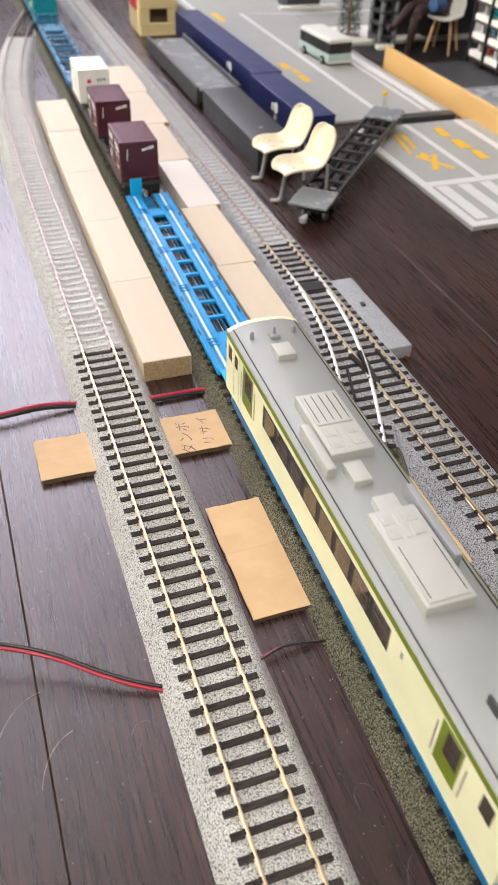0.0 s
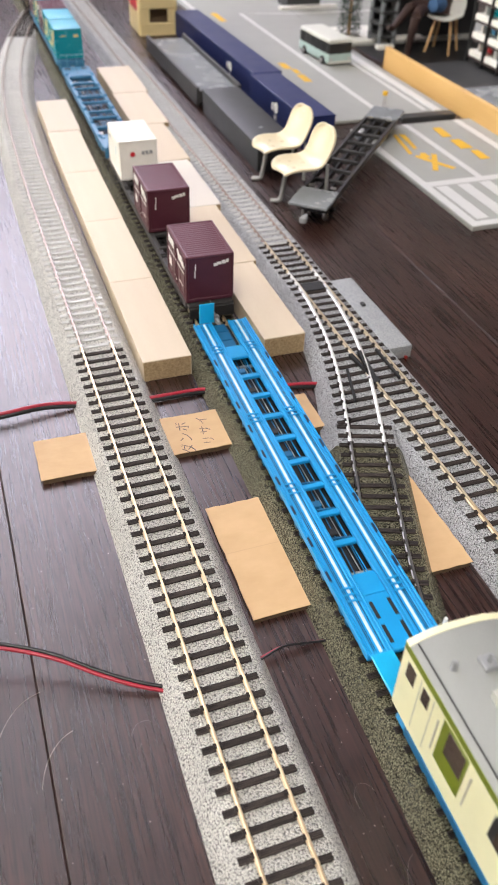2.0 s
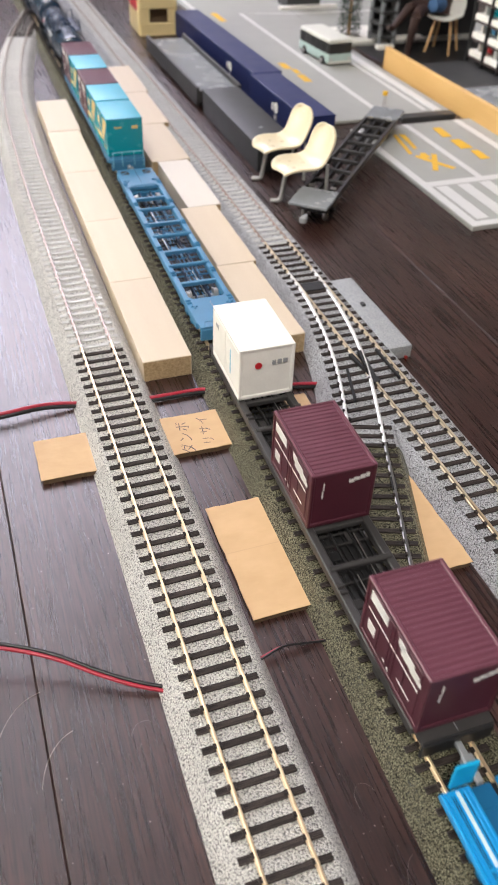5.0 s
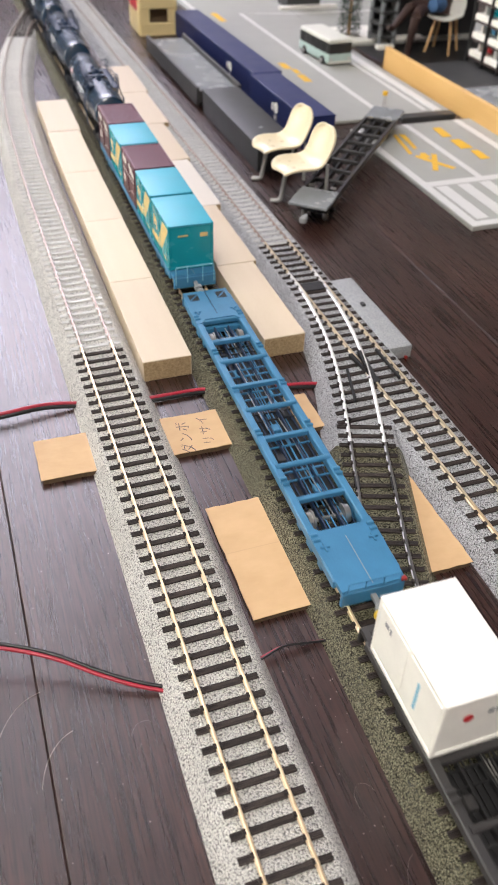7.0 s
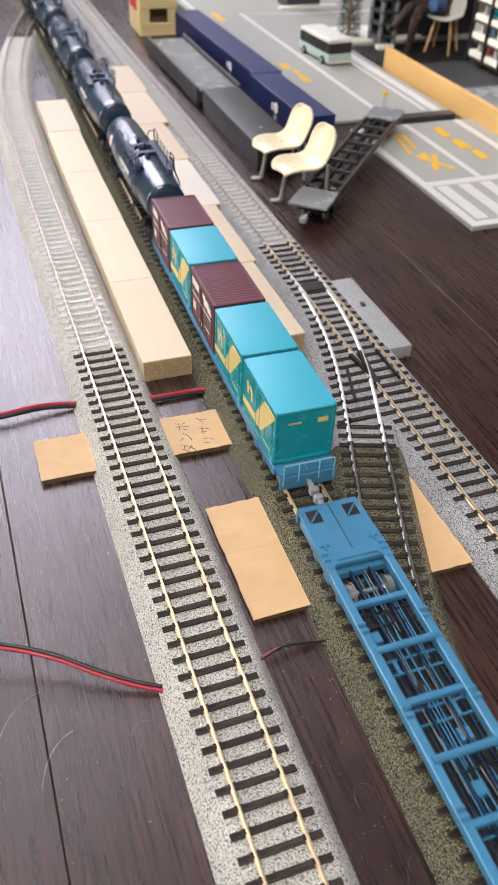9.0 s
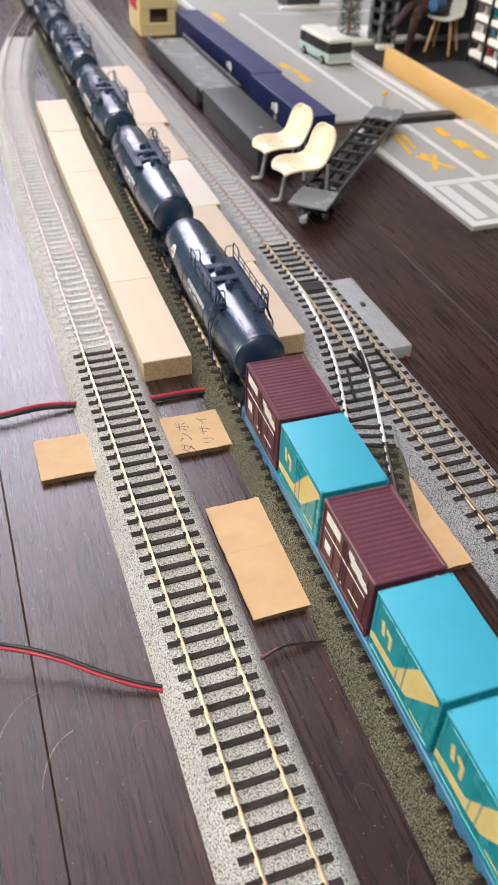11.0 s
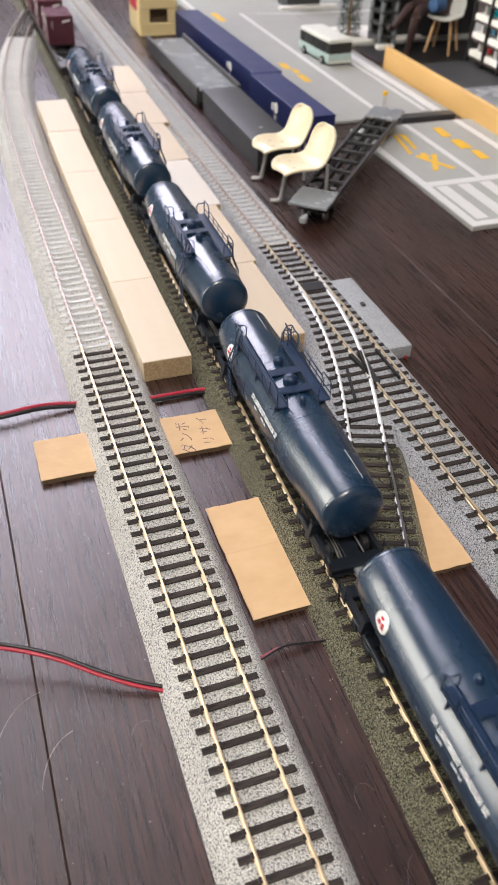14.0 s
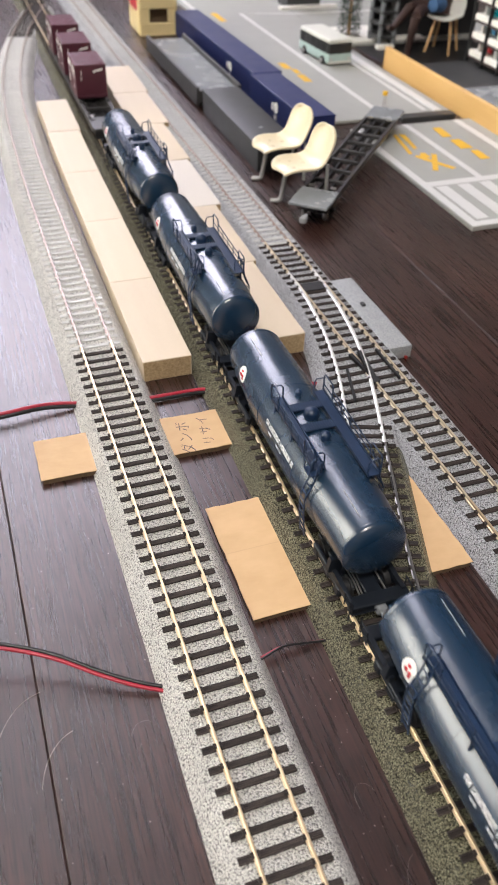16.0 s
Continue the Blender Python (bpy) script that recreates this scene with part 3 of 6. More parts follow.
def handwriting(body, x, y, z, size, rz, parent):
    cu = bpy.data.curves.new("handwriting", "FONT")
    cu.body, cu.size, cu.extrude, cu.align_x, cu.align_y = body, size * MM, 0.00003, "CENTER", "CENTER"
    cu.offset = -0.00012
    tmp = bpy.data.objects.new("handwriting", cu)
    scene.collection.objects.link(tmp)
    dg = bpy.context.evaluated_depsgraph_get()
    me = bpy.data.meshes.new_from_object(tmp.evaluated_get(dg))
    bpy.data.objects.remove(tmp)
    me.materials.clear()
    me.materials.append(M_INK)
    ob = new("handwriting", me)
    ob.parent = parent
    ob.matrix_basis = pose(x * MM, y * MM, z * MM, 0, 0, rz)
    return tagged(ob, "dark handwritten characters")


# read from the left-hand side: each line runs away from the viewer
for i, ch in enumerate("ダンボ"):
    handwriting(ch, 29.0 - 28.25 + i * 0.7, -12.5 + i * 9.0, 3.14, 8.5, 82, card1)
for i, ch in enumerate("リサイ"):
    handwriting(ch, 40.5 - 28.25 + i * 0.5, -9.0 + i * 8.5, 3.14, 7.5, 84, card1)


def wood_block(label, x0, x1, y0, y1, z1, rz=0.0, m=None):
    bm = bmesh.new()
    box(bm, -(x1 - x0) / 2, (x1 - x0) / 2, -(y1 - y0) / 2, (y1 - y0) / 2, 0.0, z1, 0.5, 2)
    ob = part("wooden_block", bm, m or M_BLOCK, None)
    ob.matrix_basis = pose((x0 + x1) / 2 * MM, (y0 + y1) / 2 * MM, 0, 0, 0, rz)
    w, l = (x1 - x0) / 2 - 0.6, (y1 - y0) / 2
    part("end_grain", bm_box(-w, w, -l - 0.12, -l + 0.3, 0.4, z1 - 0.6), M_ENDGRAIN, ob, "rough sawn end grain")
    return tagged(ob, label, "wooden block", group="wooden block platforms")


for x0, x1, y0, y1, rz in ((21.4, 49.9, 368.4, 463.2, -0.6), (22.6, 50.9, 463.5, 557.0, -0.5), (23.4, 52.0, 557.2, 652.4, -0.5), (24.6, 53.4, 652.8, 751.6, -0.8), (27.2, 56.6, 752.4, 842.0, -1.0)):
    wood_block("pale planed wooden block laid as a station platform", x0, x1, y0, y1, 13.4, rz)
for x0, x1, y0, y1, rz in ((95.0, 121.3, 371.5, 466.0, -0.3), (96.6, 124.6, 466.6, 561.4, -0.5), (103.4, 130.0, 562.0, 657.0, -0.6), (99.5, 133.0, 658.0, 751.0, -0.4), (104.8, 139.5, 752.0, 848.0, -0.8), (107.5, 143.6, 849.0, 944.0, -0.8)):
    white = y0 == 562.0
    wood_block("whitish smooth wooden block laid as a platform beside the track" if white else "pale planed wooden block laid as a platform beside the track", x0, x1, y0, y1, 13.4, rz, M_BLOCKW if white else None)
bm = bmesh.new()
rnd = random.Random(9)
for k in range(110):
    x, y = rnd.choice(((rnd.uniform(23, 44), rnd.uniform(80, 185)), (rnd.uniform(-70, -22), rnd.uniform(110, 300)), (rnd.uniform(175, 300), rnd.uniform(330, 560))))
    s = rnd.uniform(0.06, 0.2)
    box(bm, x - s, x + s, y - s, y + s, 0.02, 0.02 + s)
for k, (cx, cy, r0, a0, a1) in enumerate(((-62, 152, 22, 95, 175), (-52, 140, 17, 100, 165), (36, 108, 4, 20, 210), (45, 74, 9, 110, 190), (-30, 152, 6, 60, 150), (215, 395, 3, 0, 200))):
    tube(bm, [(cx + r0 * math.cos(radians(a0 + (a1 - a0) * i / 9)), cy + r0 * 1.5 * math.sin(radians(a0 + (a1 - a0) * i / 9)), 0.14) for i in range(10)], 0.11 if k < 2 else 0.035, 4)
tagged(part("lint", bm, M_LINT, None), "pale dust specks and curled lint on the floor", "lint", kind="stuff")

# ---- train ----
TRAIN = []   # (thing, station along the train)


def car(name, label, category, a, group=""):
    t = thing(name, label, category, group=group)
    TRAIN.append((t, a))
    return t


def wheelset(parent, y, r=5.2, m=None):
    bm = bmesh.new()
    for s in (-1, 1):
        lathe(bm, [(r + 0.7, s * 7.0), (r + 0.7, s * 7.7), (r, s * 7.9), (r, s * 9.9), (r * 0.55, s * 10.0)], (0, 0, ZR + r), "x", 18)
    tube(bm, [(-9.5, 0, ZR + r), (9.5, 0, ZR + r)], 0.9, 8)
    part("wheelset", bm, m or M_STEEL, parent, "blackened wheelset" if m else "shiny metal wheelset", smooth=40, at=(0, y, 0))


def bogie(parent, y, m, wheel=True, r=4.2, half=12.0, wide=12.6, wheel_m=None):
    bm = bmesh.new()
    for s in (-1, 1):
        box(bm, s * wide - 0.9, s * wide + 0.9, -half - 3, half + 3, ZR + 3.2, ZR + 6.4, 0.4, 1)
        for w in (-half + 0, half):
            box(bm, s * wide - 1.3, s * wide + 1.3, w - 2.2, w + 2.2, ZR + 1.6, ZR + 6.0, 0.4, 1)
        box(bm, s * wide - 1.2, s * wide + 1.2, -3, 3, ZR + 1.2, ZR + 4.4, 0.4, 1)
    box(bm, -wide, wide, -2.5, 2.5, ZR + 3.4, ZR + 6.4)
    b = part("bogie", bm, m, parent, "bogie frame", at=(0, y, 0))
    if wheel:
        for w in (-half, half):
            wheelset(b, w, r, wheel_m)
    return b


def coupler(parent, y, s, m=M_GREYPL):
    bm = bmesh.new()
    box(bm, -1.2, 1.2, min(y, y + s * 9), max(y, y + s * 9), ZR + 4.6, ZR + 6.6, 0.3, 1)
    box(bm, -2.2, 2.2, min(y + s * 6.5, y + s * 10), max(y + s * 6.5, y + s * 10), ZR + 3.6, ZR + 7.6, 0.6, 1)
    part("coupler", bm, m, parent, "knuckle coupler")


def bars(bm, face, rects, out):
    """Flat marking rectangles (u0, u1, z0, z1). face 'l': the side at x = out; 'e': the end at y = out; 'r': the other side."""
    for u0, u1, z0, z1 in rects:
        if face in "lr":
            box(bm, out - 0.06, out + 0.06, u0, u1, z0, z1)
        else:
            box(bm, u0, u1, out - 0.06, out + 0.06, z0, z1)


CL, CW, CH = 45.6, 29.4, 29.9
ZDECK = 23.2


def container(style, a):
    label = {"maroon": "maroon corrugated-roof freight container with white markings", "turquoise": "turquoise freight container with gold markings", "white": "white refrigerated freight container with red emblem"}[style]
    t = car("freight_container", label, "container", a, group=style + " containers on the train")
    m = {"maroon": M_MAROON, "turquoise": M_TURQ, "white": M_CONTW}[style]
    L, W = CL / 2, CW / 2
    bm = bmesh.new()
    box(bm, -W + 0.5, W - 0.5, -L + 0.5, L - 0.5, ZDECK + 0.3, ZDECK + CH - 0.7, 0.3, 1)
    part("body", bm, m, t)
    for sx in (-1, 1):
        for sy in (-1, 1):
            bm = bmesh.new()
            box(bm, sx * W - 0.9 - sx * 0.9, sx * W + 0.9 - sx * 0.9, sy * L - 0.9 - sy * 0.9, sy * L + 0.9 - sy * 0.9, ZDECK, ZDECK + CH, 0.35, 1)
            part("corner_post", bm, m, t)
    bm = bmesh.new()
    z0 = ZDECK + CH
    if style == "maroon":
        n = 17
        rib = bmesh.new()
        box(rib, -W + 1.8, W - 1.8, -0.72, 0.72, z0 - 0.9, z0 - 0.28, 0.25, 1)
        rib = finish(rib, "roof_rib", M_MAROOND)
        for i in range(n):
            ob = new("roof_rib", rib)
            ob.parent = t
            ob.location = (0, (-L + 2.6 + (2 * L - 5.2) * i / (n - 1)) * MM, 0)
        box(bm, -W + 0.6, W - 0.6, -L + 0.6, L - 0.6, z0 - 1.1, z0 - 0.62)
        part("roof", bm, M_MAROOND, t, "ribbed roof with painted sheen")
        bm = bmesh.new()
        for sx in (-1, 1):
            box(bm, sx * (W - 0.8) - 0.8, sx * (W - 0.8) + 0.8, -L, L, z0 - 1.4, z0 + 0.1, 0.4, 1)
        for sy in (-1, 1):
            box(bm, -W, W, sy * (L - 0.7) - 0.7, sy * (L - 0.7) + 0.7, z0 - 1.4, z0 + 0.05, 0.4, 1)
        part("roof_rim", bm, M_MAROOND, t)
    else:
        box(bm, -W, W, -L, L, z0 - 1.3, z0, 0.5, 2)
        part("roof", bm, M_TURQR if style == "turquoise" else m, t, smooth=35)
    bm = bmesh.new()
    for sx in (-1, 1):
        box(bm, sx * (W - 0.6) - 0.6, sx * (W - 0.6) + 0.6, -L, L, ZDECK, ZDECK + 2.2, 0.3, 1)
    for sy in (-1, 1):
        box(bm, -W, W, sy * (L - 0.6) - 0.6, sy * (L - 0.6) + 0.6, ZDECK, ZDECK + 2.2, 0.3, 1)
    part("bottom_rail", bm, m, t)
    # side doors on both long sides
    for sx in (-1, 1):
        for c in (-14.2, -4.8, 4.8, 14.2) if style != "white" else (-11, 11):
            hw = 4.4 if style != "white" else 10.2
            bm = bmesh.new()
            box(bm, sx * (W - 0.35) - 0.3, sx * (W - 0.35) + 0.3, c - hw, c + hw, ZDECK + 2.8, z0 - 2.4, 0.25, 1)
            d = part("door", bm, m, t)
            if style != "white" and abs(c) < 8:
                bm = bmesh.new()
                tube(bm, [(sx * (W + 0.05), c + (2.6 if c < 0 else -2.6), ZDECK + 3.2), (sx * (W + 0.05), c + (2.6 if c < 0 else -2.6), z0 - 3)], 0.28, 6)
                part("lock_rod", bm, m, d)
    for s in (-1, 1):
        o = s * (W + 0.02)
        if style == "maroon":
            bm = bmesh.new()
            bars(bm, "l", [(-17.5, -5, ZDECK + 21.0, ZDECK + 24.0), (-19, -11.5, ZDECK + 20.4, ZDECK + 22.6), (-13.5, -3.2, ZDECK + 23.2, ZDECK + 25.6), (-7.0, -2.2, ZDECK + 24.0, ZDECK + 26.6), (5.5, 18.5, ZDECK + 22.2, ZDECK + 26.8), (-18, 19, ZDECK + 17.0, ZDECK + 17.7), (12, 17.5, ZDECK + 7.5, ZDECK + 12.5), (-15, -6, ZDECK + 7.5, ZDECK + 8.3), (0, 1, ZDECK + 4, ZDECK + 5.5), (3, 4.4, ZDECK + 5, ZDECK + 6)], o)
            part("markings", bm, M_WHITE, t, "white bars and panels")
            e = s * (L + 0.02)
            bm = bmesh.new()
            bars(bm, "e", [(2.2, 4.6, z0 - 7.4, z0 - 5.6), (4.2, 7.0, z0 - 6.6, z0 - 4.9), (7.2, 9.6, z0 - 6.4, z0 - 4.2), (9.8, 11.4, z0 - 5.9, z0 - 3.6), (-9.2, -8.6, z0 - 9, z0 - 5), (-9.6, -8.9, z0 - 13.5, z0 - 9.4)], e)
            part("markings", bm, M_WHITE, t, "white emblem bars")
        elif style == "turquoise":
            bm = bmesh.new()
            shapes = ([(22, 9.6), (4.4, 10.5), (2.2, 6.2), (22, 6.0)],
                      [(4.4, 10.5), (-8.8, 27.4), (-20.7, 27.4), (-21.8, 26.0), (-5.3, 7.5), (2.2, 6.2)],
                      [(16.5, 21.5), (14.8, 22.6), (13.2, 16.0), (15.2, 15.6)],
                      [(12.6, 21.6), (8.6, 20.4), (8.2, 14.0), (10.0, 13.6), (10.4, 18.6), (12.6, 19.4)],
                      [(-9, 5.2), (-18, 5.2), (-18, 4.5), (-9, 4.5)])
            for poly in shapes:
                rings(bm, [[(o - 0.06, y, ZDECK + z) for y, z in poly], [(o + 0.06, y, ZDECK + z) for y, z in poly]])
            part("markings", bm, M_GOLD, t, "gold slanted stripe and emblem bars")
            e = s * (L + 0.02)
            bm = bmesh.new()
            bars(bm, "e", [(5.8, 10.8, z0 - 8.6, z0 - 6.0), (-8.5, -2.0, z0 - 7.6, z0 - 6.6)], e)
            part("markings", bm, M_GOLD, t, "gold emblem bars")
        else:
            e = s * (L + 0.02)
            bm = bmesh.new()
            lathe(bm, [(1.9, -0.06), (1.9, 0.06)], (-4.6, e, z0 - 10.2), "y", 20)
            part("emblem", bm, M_REDM, t, "round red emblem")
            bm = bmesh.new()
            bars(bm, "e", [(2.6, 4.6, z0 - 10.8, z0 - 8.2), (5.4, 7.6, z0 - 10.6, z0 - 8.0), (8.4, 10.8, z0 - 10.4, z0 - 7.9)], e)
            part("markings", bm, M_GREYM, t, "grey emblem bars")
            bm = bmesh.new()
            bars(bm, "l", [(-9.0, -7.6, ZDECK + 8, ZDECK + 22)], o)
            part("stripe", bm, M_LBLUEM, t, "pale blue vertical stripe")
            bm = bmesh.new()
            bars(bm, "l", [(12, 13, z0 - 9, z0 - 6), (14, 16.5, z0 - 8.5, z0 - 6.4)], o)
            part("markings", bm, M_GREYM, t)
    return t


def skeleton_wagon(label, a0, a1, m, rail=False):
    """A container flat wagon: end platforms, side sills and open bays with cross beams."""
    t = car("container_wagon", label, "freight wagon", (a0 + a1) / 2, group="freight wagons of the train")
    h = (a1 - a0) / 2
    zt, zb, W = 22.6, 18.2, 14.9
    for s in (-1, 1):
        bm = bmesh.new()
        box(bm, s * (W - 1.9) - 1.9, s * (W - 1.9) + 1.9, -h + 6, h - 6, zb, zt, 0.5, 1)
        part("side_sill", bm, m, t)
        # hinged container lugs along the sill
        for i in range(6):
            c = -h + 30 + (2 * h - 60) * i / 5
            bm = bmesh.new()
            tube(bm, [(s * (W - 3.4), c - 1.6, zt + 0.3), (s * (W - 0.2), c - 1.6, zt + 0.3)], 0.9, 8)
            tube(bm, [(s * (W - 3.4), c + 1.6, zt + 0.3), (s * (W - 0.2), c + 1.6, zt + 0.3)], 0.9, 8)
            part("container_lug", bm, m, t)
        # platform: tapered plate, chamfered where it meets the first open bay
        bm = bmesh.new()
        edge = [(-13.8, h), (13.8, h), (14.2, h - 14), (W, h - 22), (W, h - 36), (11.6, h - 36), (9.0, h - 32.4), (-9.0, h - 32.4), (-11.6, h - 36), (-W, h - 36), (-W, h - 22), (-14.2, h - 14)]
        rings(bm, [[(x, s * y, z) for x, y in edge] for z in (zt - 2.0, zt + 0.25)])
        p = part("end_platform", bm, m, t)
        bm = bmesh.new()
        obox(bm, (0, s * (h - 1), zt + 0.3), (0, s * (h - 28), zt + 0.3), 0.3, 0.12)
        part("platform_line", bm, M_GREYM if s < 0 else M_BLACK, p)
        if s > 0:
            for c in (-8.6, 8.6):
                # Black plate on the platform stands for the shade in a hole.
                bm = bmesh.new()
                box(bm, c - 3.0, c + 3.0, h - 10.5, h - 3, zt + 0.2, zt + 0.33)
                sl = part("platform_slot_shade", bm, M_BLACK, p, "black plate for the shade in a recess")
                bm = bmesh.new()
                obox(bm, (c - 2.8, h - 10, zt + 0.4), (c + 2.8, h - 4, zt + 0.4), 0.7, 0.3)
                part("brace", bm, m, sl)
        elif m is M_KOKI and not rail:
            bm = bmesh.new()
            for z in (zt + 0.6, zt + 4.4):
                tube(bm, [(-11.5, -h - 0.6, zt - 3), (-11.5, -h - 0.6, z), (11.5, -h - 0.6, z), (11.5, -h - 0.6, zt - 3)], 0.3, 6)
            for c in (-4, 4):
                tube(bm, [(c, -h - 0.6, zt), (c, -h - 0.6, zt + 4.4)], 0.28, 6)
            part("handrail", bm, M_KOKI, t, "blue wire handrail")
            part("tail_lamp", bm_box(11.6, 14.2, -h - 1.6, -h + 0.4, zt - 0.4, zt + 1.2, 0.4, seg=1), M_REDBLD, t, "dull red tail lamp")
        for c in (-11, 11):
            bm = bmesh.new()
            obox(bm, (c - 2, s * (h - 24), zt + 0.6), (c + 2, s * (h - 24), zt + 0.6), 0.9, 0.8)
            obox(bm, (c, s * (h - 21.5), zt + 0.6), (c, s * (h - 26.5), zt + 0.6), 0.9, 0.8)
            part("container_lug", bm, m, p)
        bm = bmesh.new()
        box(bm, -W + 1, W - 1, s * h - 0.9, s * h + 0.9, zb - 4, zt - 1, 0.4, 1)
        part("end_beam", bm, M_BLACK if m is M_GREYW else m, t)
        if rail and s < 0:
            for dy, hh in ((0.0, 6.2),):
                bm = bmesh.new()
                pts = [(-12.5, -h - 1.2, zb - 1), (-12.5, -h - 1.2, zt + hh), (-12, -h - 1.2, zt + hh + 0.5), (12, -h - 1.2, zt + hh + 0.5), (12.5, -h - 1.2, zt + hh), (12.5, -h - 1.2, zb - 1)]
                tube(bm, pts, 0.35, 6)
                for c in (-5, 5):
                    tube(bm, [(c, -h - 1.2, zb), (c, -h - 1.2, zt + hh + 0.4)], 0.3, 6)
                part("handrail", bm, M_LBLUEM, t, "pale blue wire handrail")
    nb = 8
    for i in range(nb + 1):
        c = -h + 33 + (2 * h - 66) * i / nb
        bm = bmesh.new()
        if i in (2, 4, 6):
            tube(bm, [(-W + 1.5, c, zt - 0.3), (W - 1.5, c, zt - 0.3)], 1.5, 10)
        else:
            box(bm, -W + 3, W - 3, c - 1.3, c + 1.3, zt - 3, zt - 0.3, 0.3, 1)
        part("cross_beam", bm, m, t)
    for c in (-4.2, 4.2):
        bm = bmesh.new()
        box(bm, c - 0.45, c + 0.45, -h + 36, h - 36, zb - 2.2, zt - 3.6, 0.15, 1)
        part("centre_sill", bm, M_BLACK if m is M_GREYW else M_TANKGEAR, t)
    for c, z in ((-9.5, 17.0), (-7.0, 16.2), (-1.4, 15.8), (1.2, 16.4), (6.8, 16.0), (9.8, 17.2)):
        bm = bmesh.new()
        box(bm, c - 0.28, c + 0.28, -h + 38, h - 38, z, z + 0.6)
        part("brake_rod", bm, (m if abs(c) < 7 else M_TANKGEAR) if m is M_KOKI else M_BLACK, t)
    # Black plate added as the shadow seen through the open bays.
    part("belly", bm_box(-12.4, 12.4, -h + 58, h - 58, 13.4, 14.4), M_BLACK, t)
    rnd = random.Random(int(a0) + 7)
    for i in range(26):
        bm = bmesh.new()
        x = rnd.uniform(-8.5, 8.5)
        y = -h + 52 + (2 * h - 104) * (i + rnd.random()) / 26
        if i % 2:
            tube(bm, [(x, y - 16, zb - 0.5), (x + rnd.uniform(-2, 2), y + 16, zb - 0.5)], 0.35, 6)
            part("brake_pipe", bm, M_STEEL if i % 4 == 1 else m, t)
        else:
            if i % 4:
                box(bm, x - 2.4, x + 2.4, y - 2.6, y + 2.6, zb - 3.5, zb - 0.5, 0.4, 1)
            else:
                for k in (-3, 3):
                    obox(bm, (-11.5, y + k, zb - 0.6), (11.5, y + k, zb - 0.6), 0.7, 0.8)
                obox(bm, (x, y - 3, zb - 0.4), (x, y + 3, zb - 0.4), 1.6, 0.8)
            part("brake_gear", bm, m if i % 3 else M_BLACK, t)
    for s in (-1, 1):
        bogie(t, s * (h - 34), M_BLACK if m is M_GREYW else m)
        coupler(t, s * h, s)
    if m is M_GREYW:
        bm = bmesh.new()
        lathe(bm, [(2.9, h + 1.0), (3.1, h + 1.5), (2.9, h + 2.0), (2.3, h + 1.5), (0.8, h + 1.3)], (-5.0, 0, 25.6), "y", 20)
        for k in range(4):
            th = k * math.pi / 4
            obox(bm, (-5 - 2.6 * math.cos(th), h + 1.5, 25.6 - 2.6 * math.sin(th)), (-5 + 2.6 * math.cos(th), h + 1.5, 25.6 + 2.6 * math.sin(th)), 0.6, 0.5)
        tube(bm, [(-5, h + 1.2, 14), (-5, h + 1.2, 25)], 0.5, 6)
        part("brake_wheel", bm, M_YELL, t, "yellow brake handwheel")
    return t


